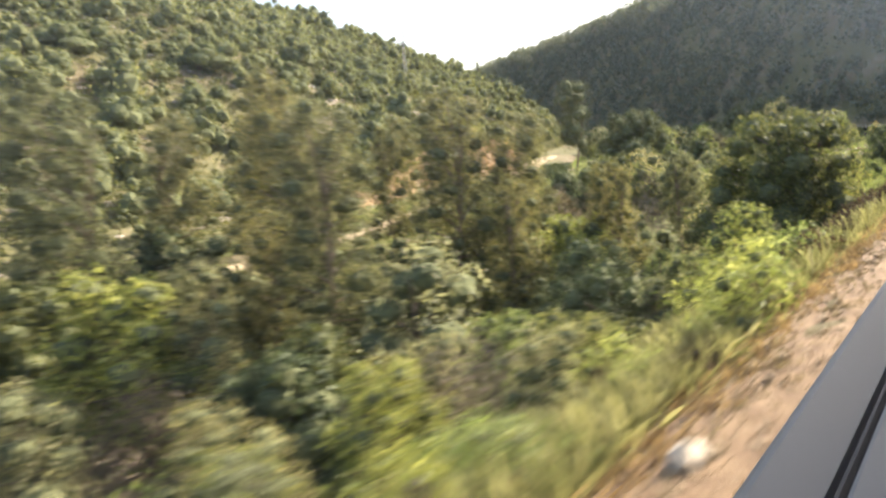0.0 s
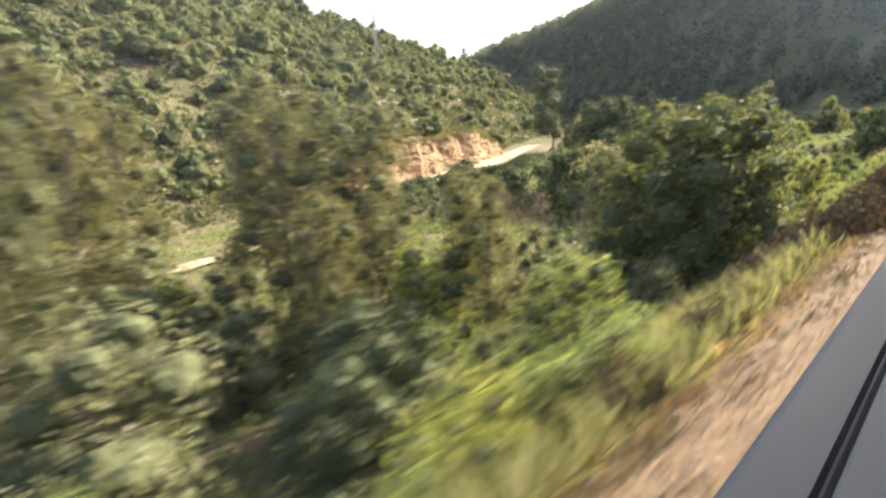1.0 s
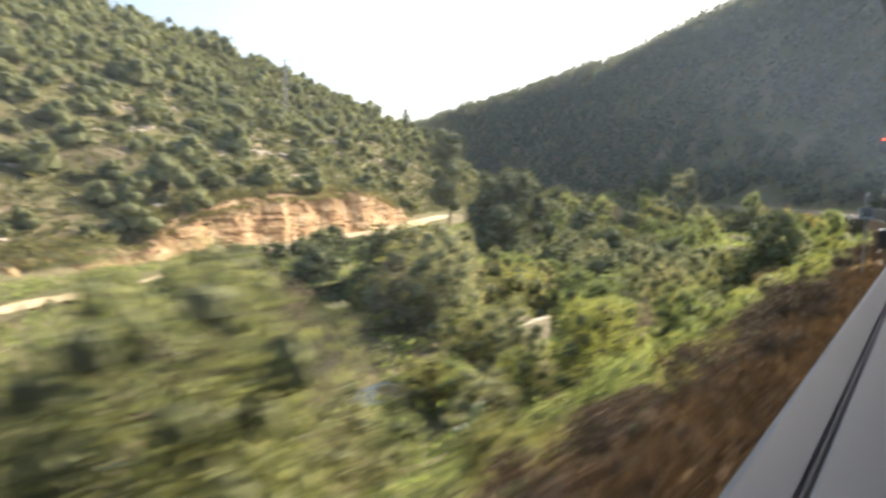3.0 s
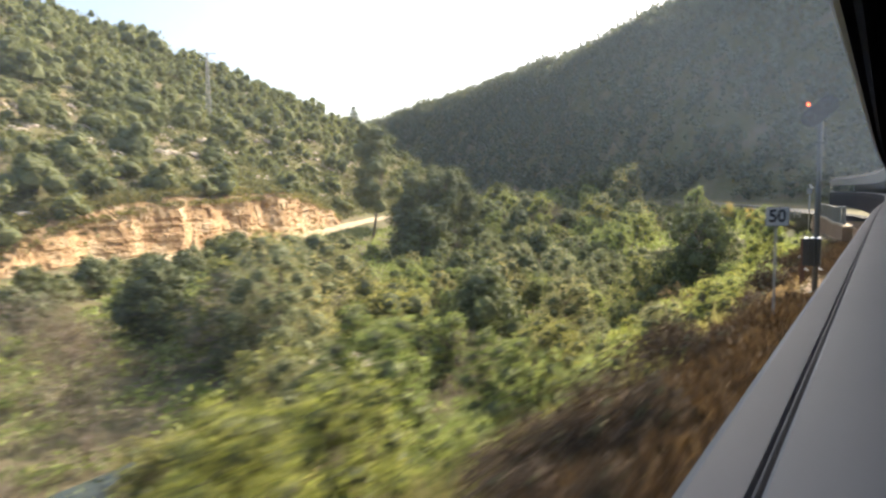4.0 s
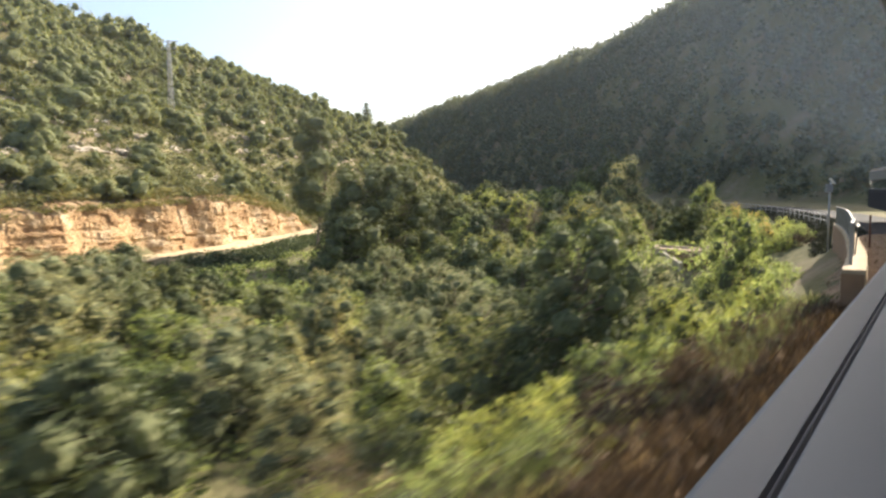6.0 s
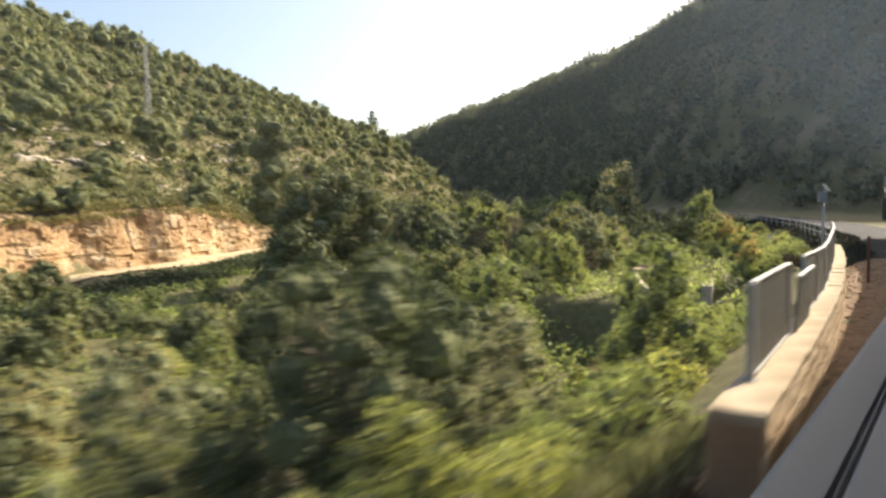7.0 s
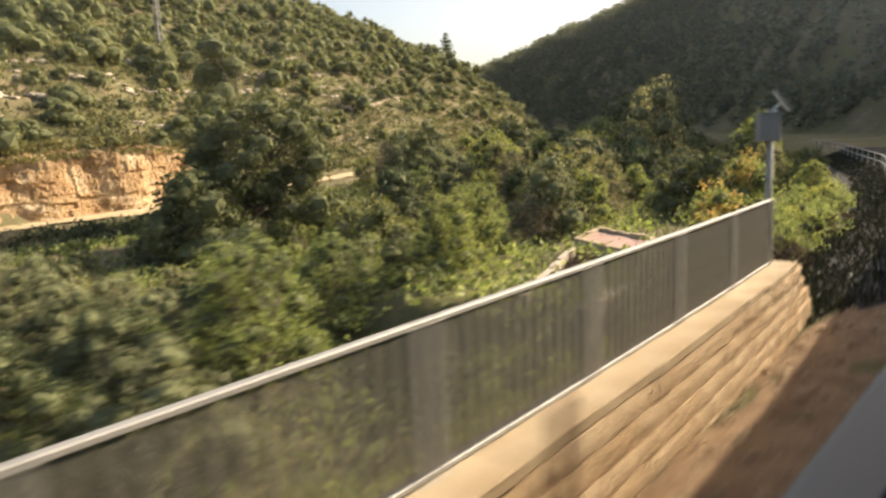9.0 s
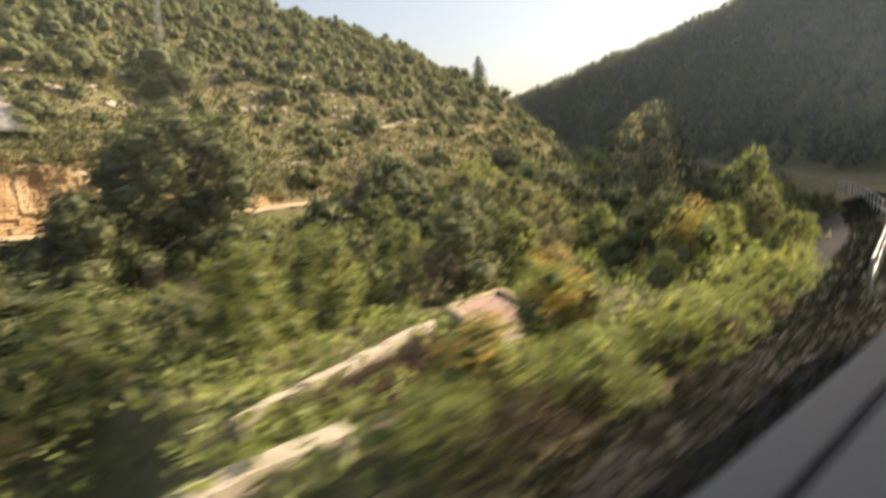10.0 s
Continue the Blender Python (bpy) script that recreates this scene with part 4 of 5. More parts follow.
# ---- railway bank ----
def bank():
    rng = np.random.default_rng(31)
    made = 0
    for k in range(900):
        y = rng.uniform(-4, 150)
        e = rng.uniform(3.4, 8.5) if y < 95 else rng.uniform(5.2, 9)
        x = float(track_x(y)) - e
        if 94 < y < 131 and e < 6.0 or y > 131:
            continue
        if abs(y - 36) < 5 and e > 5:
            continue
        dry = (y > 20 and e < 5.6) or rng.random() < 0.2
        (DRY_SHRUB if dry else SLOPE_SHRUB).put(x, y, rng.uniform(0.6, 1.35), rng, rng.uniform(0.8, 1.3), sink=0.05)
        made += 1
        if made > 190:
            break
    for k in range(46):
        y = rng.uniform(84, 104)
        e = rng.uniform(4.2, 9.5)
        (SLOPE_SHRUB, DRY_SHRUB, SLOPE_SHRUB)[k % 3].put(float(track_x(y)) - e, y, rng.uniform(0.7, 1.4), rng, rng.uniform(0.8, 1.2), sink=0.05)
    for k in range(64):
        y = 136.5 + 22 * (k + rng.uniform(0, 1)) / 64
        (SLOPE_SHRUB, SLOPE_SHRUB, DRY_SHRUB)[k % 3].put(float(track_x(y)) - rng.uniform(5.6, 8.2), y, rng.uniform(0.8, 1.35), rng, rng.uniform(0.8, 1.2), sink=0.08)
    for k in range(16):
        u = (k + rng.uniform(0, 1)) / 16
        DRY_SHRUB.put(-13.4 - 5.0 * u + 0.75, 136.5 + 10.5 * u + 0.3, rng.uniform(0.8, 1.1), rng, rng.uniform(0.75, 1.0), sink=0.05)
    for k in range(22):
        u, v = rng.random(), rng.random()
        DRY_SHRUB.put(-11.0 - 4.2 * u - 1.2 * v, 136.5 + 8.0 * u + 1.0 * v, rng.uniform(0.8, 1.3), rng, rng.uniform(0.6, 0.9), sink=0.05)
    for k in range(110):
        y = rng.uniform(28, 96)
        e = rng.uniform(2.3, 4.8)
        if 66 < y < 80 and e < 3.6:
            continue
        DRY_SHRUB.put(float(track_x(y)) - e, y, rng.uniform(0.45, 0.95) * (0.6 + 0.15 * e), rng, rng.uniform(0.7, 1.2), sink=0.05)
    for mat, n, lo, hi, name, label, y0, y1, tall in (
            (GRASS, 4200, 3.3, 8.5, "bank_grass", "long yellow-green grass on the railway bank", -4, 30, 0.55),
            (GRASS, 5600, 4.0, 8.5, "lower_bank_grass", "long yellow-green grass low on the railway bank", 28, 96, 0.5),
            (GRASS_DRY, 3600, 1.2, 3.6, "dry_litter", "flattened dry stalks on the gravel edge", -4, 80, 0.06),
            (GRASS_DRY, 3000, 2.5, 4.2, "dry_bank_grass", "short straw-coloured dry grass and stalks", -4, 96, 0.13),
            (LEAF_TUFT, 1500, 2.7, 7.0, "pier_grass", "rank grass round the end of the stone wall", 88, 100, 0.4),
            (LEAF_DRY, 5200, 1.3, 5.0, "dry_bramble", "low reddish-brown dry brambles beside the railway", 29, 72, 0.3),
            (LEAF_DRY, 1900, 1.8, 5.0, "dry_wall_bramble", "low reddish-brown dry brambles short of the stone wall", 79, 97, 0.26),
            (LEAF_SHADE, 6000, 1.9, 5.2, "wall_end_bramble", "brambles beyond the stone wall, shade put into their colour", 130, 200, 0.16),
            (GRASS, 2600, 12, 60, "valley_grass", "rough green grass on the valley floor", 10, 200, 0.5)):
        y = rng.uniform(y0, y1, n)
        e = rng.uniform(lo, hi, n)
        x = track_x(y) - e
        z = land(x, y)
        m = 7
        base = np.stack([x, y, z], 1).repeat(m, 0) + rng.normal(size=(n * m, 3)) * (0.13, 0.13, 0)
        lean = rng.normal(size=(n * m, 3)) * (0.45, 0.45, 0.1) + (0, 0, 1)
        lean *= (tall * rng.uniform(0.5, 1.4, (n * m, 1)))
        side = np.cross(lean, rng.normal(size=(n * m, 3)))
        side *= 0.016 * (2.2 if lo > 10 else 1) / (np.linalg.norm(side, axis=1, keepdims=True) + 1e-9)
        v = np.stack([base - side, base + side, base + lean * 0.6 + side * 0.7, base + lean + rng.normal(size=(n * m, 3)) * 0.06], 1)
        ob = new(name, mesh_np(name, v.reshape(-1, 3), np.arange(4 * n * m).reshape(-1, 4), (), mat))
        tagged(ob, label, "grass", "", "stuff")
    # knee-high scrub that closes the valley floor
    vs, qs, o = [], [], 0
    n = 3200
    y = rng.uniform(5, 215, n)
    x = track_x(y) - rng.uniform(8, 80, n)
    dl = sdist(LEFT, x, y)[0]
    z = land(x, y)
    for k in range(n):
        if dl[k] > -5 or abs(float(road_x(y[k])) - x[k]) < 3.6:
            continue
        m = 30
        c = rng.normal(size=(m, 3)) * np.array([0.7, 0.7, 0.3]) * rng.uniform(0.7, 1.3) + (x[k], y[k], z[k] + 0.45)
        nr = rng.normal(size=(m, 3)) + (0, 0, 0.6)
        nr /= np.linalg.norm(nr, axis=1, keepdims=True)
        v, q = leaves(c, nr, 0.42, rng, 0.45)
        vs.append(v)
        qs.append(q + o)
        o += len(v)
    ob = new("valley_scrub", mesh_np("valley_scrub", np.concatenate(vs), np.concatenate(qs), (), LEAF_FRESH))
    tagged(ob, "knee-high green scrub between the valley trees", "scrub", "", "stuff")
    # scrub in dark leaf, added to darken the shaded bank below the dirt road
    vs, qs, o = [], [], 0
    for k in range(1100):
        y = rng.uniform(98, 172)
        x = float(road_x(y)) + rng.uniform(6.5, 13.5)
        c = rng.normal(size=(26, 3)) * np.array([0.7, 0.7, 0.28]) * rng.uniform(0.7, 1.3) + (x, y, ground_at(x, y) + 0.35)
        nr = rng.normal(size=(26, 3)) + (0, 0, 0.4)
        nr /= np.linalg.norm(nr, axis=1, keepdims=True)
        v, q = leaves(c, nr, 0.45, rng, 0.5)
        vs.append(v)
        qs.append(q + o)
        o += len(v)
    ob = new("road_bank_scrub", mesh_np("road_bank_scrub", np.concatenate(vs), np.concatenate(qs), (), LEAF_DARK))
    tagged(ob, "low scrub standing in for shade on the bank below the dirt road", "scrub", "", "stuff")
    # loose stones on the shoulder
    vs, ts, o = [], [], 0
    for k in range(4800):
        y = rng.uniform(-4, 129)
        e = rng.uniform(1.0, 3.4)
        x = float(track_x(y)) - e
        s = (0.012 + 0.07 * rng.random() ** 3) * np.array([1.1, 1.3, 0.7])
        v = LOW_V * rng.uniform(0.7, 1.15, (len(LOW_V), 1)) * s + (x, y, ground_at(x, y) + 0.06)
        vs.append(v)
        ts.append(LOW_F + o)
        o += len(v)
    ob = new("loose_stones", mesh_np("loose_stones", np.concatenate(vs), (), np.concatenate(ts), SHOULDER))
    tagged(ob, "loose pale stones on the trackside gravel", "stones", "", "stuff")


bank()


def boulder(x, y, size, label):
    rng = np.random.default_rng(int(abs(x * 10)) + int(y))
    v = ICO_V * rng.uniform(0.8, 1.12, (len(ICO_V), 1)) * np.array([1.0, 1.25, 0.75]) * size
    ob = new("boulder", mesh_np("boulder", v, (), ICO_F, ROCK))
    ob.matrix_world = Matrix.Translation((x, y, ground_at(x, y) + size * 0.35))
    tagged(ob, label, "boulder")


boulder(-1.3, 2.6, 0.22, "pale limestone boulder on the trackside gravel")


def prickly_pear(x, y):
    root = empty("prickly_pear", Matrix.Translation((x, y, ground_at(x, y))))
    rng = np.random.default_rng(2)
    heads = [(0, 0, 0.1)]
    for k in range(34):
        bx, by, bz = heads[int(rng.integers(len(heads)))] if k > 3 else (rng.uniform(-0.8, 0.8), rng.uniform(-0.8, 0.8), 0.0)
        a, t = rng.uniform(0, 6.28), rng.uniform(-0.6, 0.6)
        bm = fresh()
        bmesh.ops.create_uvsphere(bm, u_segments=10, v_segments=6, radius=1)
        bmesh.ops.scale(bm, vec=(0.17, 0.035, 0.24), verts=bm.verts)
        bmesh.ops.translate(bm, vec=(0, 0, 0.22), verts=bm.verts)
        m = Matrix.Translation((bx, by, bz)) @ Euler((t * 0.5, t, a)).to_matrix().to_4x4()
        bmesh.ops.transform(bm, matrix=m, verts=bm.verts)
        p = part("pad", bm, CACTUS, root, "", True)
        top = m @ Vector((0, 0, 0.42))
        if top.z < 2.2:
            heads.append(tuple(top))
    tagged(root, "prickly pear cactus with flat sunlit pads", "cactus")


prickly_pear(-5.6, 48.6)


# ---- fence on its stone wall ----
def fence_x(y):
    return 1.94 - 0.05 * (y - 97.2) - 0.00155 * (y - 97.2) ** 2


def fence_top(y):
    return 1.73 - 0.0113 * (y - 97.2) - 0.18 * math.exp(-((y - 109.5) / 5.0) ** 2)


def frame_at(y, z, side=0.0):
    """Along the fence at y: x axis along it, y axis towards the valley."""
    slope = -0.05 - 0.0031 * (y - 97.2)
    ang = math.atan2(1, slope)
    return Matrix.Translation((fence_x(y), y, z)) @ Matrix.Rotation(ang, 4, "Z") @ Matrix.Translation((0, side, 0))


FENCE_POSTS = [98.0, 101.2, 103.6, 106.4, 109.2, 111.6, 113.9, 116.4, 119.0, 121.4, 123.75, 126.0, 128.3]


def build_fence():
    high = 1.12
    root = empty("bar_fence", Matrix.Translation((fence_x(98.0), 98.0, 0.5)))
    back = root.matrix_world.inverted()
    bm = fresh()
    box(bm, (1, 0.07, 0.042), (0.5, 0, 0), None, 0.008)
    rail = bm_mesh("top_rail", bm, GALV)
    bm = fresh()
    box(bm, (1, 0.06, 0.045), (0.5, 0, 0), None, 0.006)
    low = bm_mesh("bottom_rail", bm, GALV)
    bm = fresh()
    box(bm, (0.09, 0.09, 1.14), (0, 0, 0.54), None, 0.008)
    box(bm, (0.17, 0.17, 0.02), (0, 0, -0.02))
    post = bm_mesh("post", bm, GALV)
    bm = fresh()
    box(bm, (0.088, 0.03, high - 0.08), (0, 0, (high - 0.08) / 2 + 0.045), None, 0.006)
    bar = bm_mesh("bar", bm, SHEET)
    for k, y in enumerate(FENCE_POSTS):
        base = fence_top(y) - high
        part("post", post, GALV, root).matrix_basis = back @ frame_at(y, base)
        if k == len(FENCE_POSTS) - 1:
            continue
        y2 = FENCE_POSTS[k + 1]
        a, b = Vector((fence_x(y), y, base)), Vector((fence_x(y2), y2, fence_top(y2) - high))
        size = (b - a).length
        m = Matrix.Translation(a) @ (b - a).to_track_quat("X", "Z").to_matrix().to_4x4()
        if k == 1:
            m = m @ Matrix.Translation((0.28, -0.06, -0.22)) @ Matrix.Rotation(0.06, 4, "X") @ Matrix.Rotation(-0.01, 4, "Y")
        part("top_rail", rail, GALV, root).matrix_basis = back @ m @ Matrix.Translation((0.005, 0, high)) @ Matrix.Diagonal((size - 0.01, 1, 1, 1))
        part("bottom_rail", low, GALV, root).matrix_basis = back @ m @ Matrix.Translation((0.045, 0, 0.02)) @ Matrix.Diagonal((size - 0.09, 1, 1, 1))
        n = int((size - 0.1) / 0.162)
        for i in range(n):
            part("bar", bar, SHEET, root).matrix_basis = back @ m @ Matrix.Translation(((i + 0.5) * (size - 0.1) / n + 0.05, 0, 0))
    tagged(root, "grey fence of close metal bars, one bay slumped", "fence")


build_fence()


def build_wall():
    """Stone wall under the fence: coursed blocks with a pale coping."""
    y0, y1 = 96.6, 129.0
    root = empty("retaining_wall", Matrix.Translation((fence_x(y0), y0, -1.0)))
    back = root.matrix_world.inverted()
    rng = np.random.default_rng(17)
    ys = np.arange(y0, y1 + 0.01, 0.8)
    # core
    P = []
    for y in ys:
        top = fence_top(y) - 1.12 - 0.14
        f = frame_at(y, 0)
        for side, z in ((0.18, top), (0.18, -4.5), (-0.34, -1.9), (-0.34, top)):
            P.append((f @ Vector((0, side, z)))[:])
    n = len(ys)
    q = []
    for i in range(n - 1):
        for j in range(4):
            q.append((i * 4 + j, i * 4 + (j + 1) % 4, i * 4 + 4 + (j + 1) % 4, i * 4 + 4 + j))
    q += [(0, 3, 2, 1), (n * 4 - 4, n * 4 - 3, n * 4 - 2, n * 4 - 1)]
    me = mesh_np("core", np.array(P), q, (), EARTH)
    c = part("core", me, EARTH, root)
    c.matrix_basis = back
    stones = []
    for k in range(7):
        us, ws = np.linspace(-0.5, 0.5, 6), np.linspace(-0.5, 0.5, 5)
        v, q = [], []
        for w in ws:
            for u in us:
                edge = min(0.5 - abs(u), 0.5 - abs(w))
                v.append((u + (rng.uniform(-0.05, 0.05) if edge > 0 else 0), -0.05 - (0.004 + rng.uniform(0.004, 0.026) if edge > 0 else rng.uniform(-0.006, 0.006)), w + (rng.uniform(-0.06, 0.06) if edge > 0 else rng.uniform(-0.02, 0.02))))
        for a in range(4):
            for b in range(5):
                i = a * 6 + b
                q.append((i, i + 1, i + 7, i + 6))
        ring = list(range(0, 6)) + [11, 17, 23, 29] + list(range(28, 23, -1)) + [18, 12, 6]
        n0 = len(v)
        v += [(v[i][0], 0.08, v[i][2]) for i in ring]
        for a in range(len(ring)):
            b = (a + 1) % len(ring)
            q.append((ring[b], ring[a], n0 + a, n0 + b))
        stones.append(mesh_np("stone", v, q, (), WALLSTONE))
    bm = fresh()
    box(bm, (1, 0.56, 0.13), (0, 0, 0), None, 0.015)
    slab = bm_mesh("coping_slab", bm, COPING)
    y = y0
    while y < y1 - 0.3:
        w = rng.uniform(0.95, 1.25)
        w = min(w, y1 - y)
        z = fence_top(y) - 1.12 - 0.075
        ob = part("coping_slab", slab, COPING, root)
        ob.matrix_basis = back @ frame_at(y + w / 2, z - rng.uniform(0, 0.02), -0.115 + rng.uniform(-0.02, 0.015)) @ Matrix.Rotation(rng.uniform(-0.012, 0.012), 4, "Z") @ Matrix.Diagonal((w - 0.015, 1, 1, 1))
        y += w
    for course in range(5):
        y = y0
        while y < y1 - 0.15:
            w = min(rng.uniform(0.5, 1.2), y1 - y)
            hgt = 0.27
            z = fence_top(y) - 1.12 - 0.15 - hgt * (course + 0.5)
            ob = part("stone", stones[int(rng.integers(7))], WALLSTONE, root)
            ob.matrix_basis = back @ frame_at(y + w / 2, z, -0.33 - rng.uniform(0, 0.01)) @ Matrix.Rotation(rng.uniform(-0.008, 0.008), 4, "Z") @ Matrix.Diagonal((w - 0.002, 1, hgt - 0.002, 1))
            y += w
    for course in range(5):
        for j in range(2):
            z = fence_top(y0) - 1.27 - 0.26 * (course + 0.5)
            w = (0.3, 0.22)[(j + course) % 2]
            side = -0.34 + (0.15 if j == 0 else 0.41) + (0.0 if (course % 2) == j else 0.0)
            ob = part("stone", stones[(course + j) % 7], WALLSTONE, root)
            ob.matrix_basis = back @ frame_at(y0 + 0.05, z, side) @ Matrix.Rotation(-math.pi / 2, 4, "Z") @ Matrix.Diagonal((0.25, 0.6, 0.248, 1))
    # toothed end, lower courses running on
    for course, out in ((0, 0.0), (1, 0.25), (2, 0.75), (3, 0.95), (4, 1.2)):
        z = fence_top(y1) - 1.27 - 0.27 * (course + 0.5)
        bm = fresh()
        box(bm, (0.32 + out, 0.5, 0.262), (0, 0, 0), None, 0.04)
        for v in bm.verts:
            v.co += Vector((rng.uniform(-0.03, 0.03), rng.uniform(-0.03, 0.03), rng.uniform(-0.012, 0.012)))
        ob = part("end_block", bm, WALLSTONE, root, "squared end block")
        ob.matrix_basis = back @ frame_at(y1 + out / 2 + 0.16, z, -0.12)
    tagged(root, "low coursed limestone retaining wall with pale coping slabs", "wall", "", "structure")


build_wall()


# ---- railway signs and signals ----
def speed_sign():
    x, y = 0.78, 68.38
    root = empty("speed_sign", Matrix.Translation((x, y, ground_at(x, y))))
    g = ground_at(x, y)
    ang = math.atan2(0.28, 0.5)
    turn = Matrix.Rotation(ang, 4, "Z")
    bm = fresh()
    rod(bm, (0, 0, -0.2), (0, 0, 2.34 - g), 0.035, 0.035, 10)
    part("post", bm, GALV, root)
    bm = fresh()
    box(bm, (0.57, 0.018, 0.47), (0, -0.05, 2.105 - g), None, 0.004)
    bmesh.ops.transform(bm, matrix=turn, verts=bm.verts)
    board = part("board", bm, SIGNWHITE, root, "white enamel board")
    bm = fresh()
    for w, h, ax, az in ((0.57, 0.02, 0, 0.226), (0.57, 0.02, 0, -0.226), (0.02, 0.43, 0.276, 0), (0.02, 0.43, -0.276, 0)):
        box(bm, (w, 0.022, h), (ax, -0.052, 2.105 - g + az))
    bmesh.ops.transform(bm, matrix=turn, verts=bm.verts)
    part("rim", bm, BOXGREY, board)
    cu = bpy.data.curves.new("speed_figures", "FONT")
    cu.body, cu.size, cu.align_x, cu.align_y, cu.extrude, cu.offset = "50", 0.44, "CENTER", "CENTER", 0.003, 0.012
    cu.materials.append(BLACK)
    t = new("figures", cu)
    t.parent = board
    t.matrix_basis = turn @ Matrix.Translation((0, -0.064, 2.105 - g)) @ Matrix.Rotation(math.pi / 2, 4, "X")
    tagged(root, "white square railway speed board reading 50 on a steel post", "sign")


speed_sign()


def signal_mast():
    x, y = 1.45, 73.75
    g = ground_at(x, y)
    root = empty("signal_mast", Matrix.Translation((x, y, g)))
    bm = fresh()
    rod(bm, (0, 0, -0.3), (0, 0, 5.2 - g), 0.085, 0.075, 14)
    part("pole", bm, DARK_STEEL, root, "", True)
    bm = fresh()
    box(bm, (0.34, 0.2, 0.05), (0, 0, 4.2 - g), None, 0.01)
    box(bm, (0.05, 0.05, 0.5), (0.15, 0, 4.45 - g))
    part("bracket", bm, DARK_STEEL, root)
    lamp_red = bpy.data.materials.new("red_signal_lens")
    lamp_red.use_nodes = True
    p = lamp_red.node_tree.nodes["Principled BSDF"]
    p.inputs["Base Color"].default_value = (0.6, 0.05, 0.02, 1)
    p.inputs["Emission Color"].default_value = (1.0, 0.11, 0.03, 1)
    p.inputs["Emission Strength"].default_value = 2.6
    # two round lamp cases set aslant on one black board, a small red lamp over the lower one
    bm = fresh()
    for dx, dz in ((-0.27, 4.97), (0.2, 5.36)):
        rod(bm, (dx, -0.1, dz - g), (dx, 0.1, dz - g), 0.29, 0.29, 20)
    slope = math.atan2(0.39, 0.47)
    box(bm, (0.62, 0.16, 0.56), (-0.035, 0.0, 5.165 - g), Matrix.Rotation(-slope, 4, "Y"), 0.01)
    board = part("signal_board", bm, BLACK, root, "black board with two round lamp cases")
    for dx, dz, size, mat, label in ((-0.27, 4.97, 0.1, SEAL, "dark unlit lens"), (0.2, 5.36, 0.1, SEAL, "dark unlit lens"), (-0.35, 5.38, 0.05, lamp_red, "glowing red lens")):
        bm = fresh()
        rod(bm, (dx, 0.08, dz - g), (dx, -0.16, dz - g), size + 0.03, size + 0.03, 16)
        part("lamp_case", bm, BLACK, board)
        bm = fresh()
        rod(bm, (dx, -0.16, dz - g), (dx, -0.175, dz - g), size, size * 0.9, 14)
        part("lens", bm, mat, board, label)
        bm = fresh()
        bmesh.ops.create_cone(bm, cap_ends=False, segments=14, radius1=size + 0.025, radius2=size + 0.025, depth=0.2)
        bmesh.ops.delete(bm, geom=[v for v in bm.verts if v.co.y < -0.03], context="VERTS")
        bmesh.ops.transform(bm, matrix=Matrix.Translation((dx, -0.26, dz - g)) @ Matrix.Rotation(math.pi / 2, 4, "X"), verts=bm.verts)
        part("hood", bm, BLACK, board)
    bm = fresh()
    box(bm, (0.05, 0.05, 0.3), (-0.35, 0.04, 5.24 - g))
    part("stay", bm, BLACK, board)
    for off in (-0.29, -0.11, 0.07):
        ax, ay = 0.92 * off, 0.39 * off - 0.1
        bm = fresh()
        box(bm, (0.172, 0.26, 0.85), (ax, ay, 0.83 - g), None, 0.006)
        b = part("relay_box", bm, DARKBOX, root, "grey-brown relay box with white lid")
        bm = fresh()
        box(bm, (0.11, 0.27, 0.03), (ax, ay, 1.27 - g), Matrix.Rotation(0.12, 4, "X"), 0.008)
        part("lid", bm, WHITE, b, "white lid")
    for dx, dz in ((-0.24, 0.27), (0.14, 0.3)):
        bm = fresh()
        box(bm, (0.12, 0.05, 0.05), (dx, -0.1, dz - g), Matrix.Rotation(0.4, 4, "Y"), 0.006)
        part("clamp", bm, WHITE, root, "pale cable clamp")
    bm = fresh()
    box(bm, (0.34, 0.34, 0.2), (0, 0, 0.0), None, 0.03)
    part("footing", bm, DARKBOX, root)
    tagged(root, "dark railway signal mast with round black heads and relay boxes", "signal")


signal_mast()


def marker_post():
    x, y = 0.88, 77.3
    g = ground_at(x, y)
    root = empty("steel_post", Matrix.Translation((x, y, g)))
    bm = fresh()
    box(bm, (0.16, 0.012, 1.9), (0, 0.07, 0.75), None, 0.002)
    box(bm, (0.16, 0.012, 1.9), (0, -0.07, 0.75), None, 0.002)
    box(bm, (0.012, 0.128, 1.9), (0, 0, 0.75), None, 0.002)
    part("beam", bm, RUST, root)
    bm = fresh()
    box(bm, (0.05, 0.03, 0.05), (-0.1, -0.09, 1.05))
    part("clip", bm, WHITE, root)
    tagged(root, "rusty short steel beam post beside the track", "post")


marker_post()


def short_post():
    x, y = 1.25, 119.0
    g = ground_at(x, y)
    bm = fresh()
    rod(bm, (x, y, g - 0.3), (x, y, 1.17), 0.05, 0.05, 10)
    root = empty("short_post", Matrix.Identity(4))
    part("shaft", bm, RUST, root)
    bm = fresh()
    rod(bm, (x, y, 1.17), (x, y, 1.2), 0.058, 0.05, 10)
    part("cap", bm, RUST, root)
    tagged(root, "dark short post in front of the stone wall", "post")


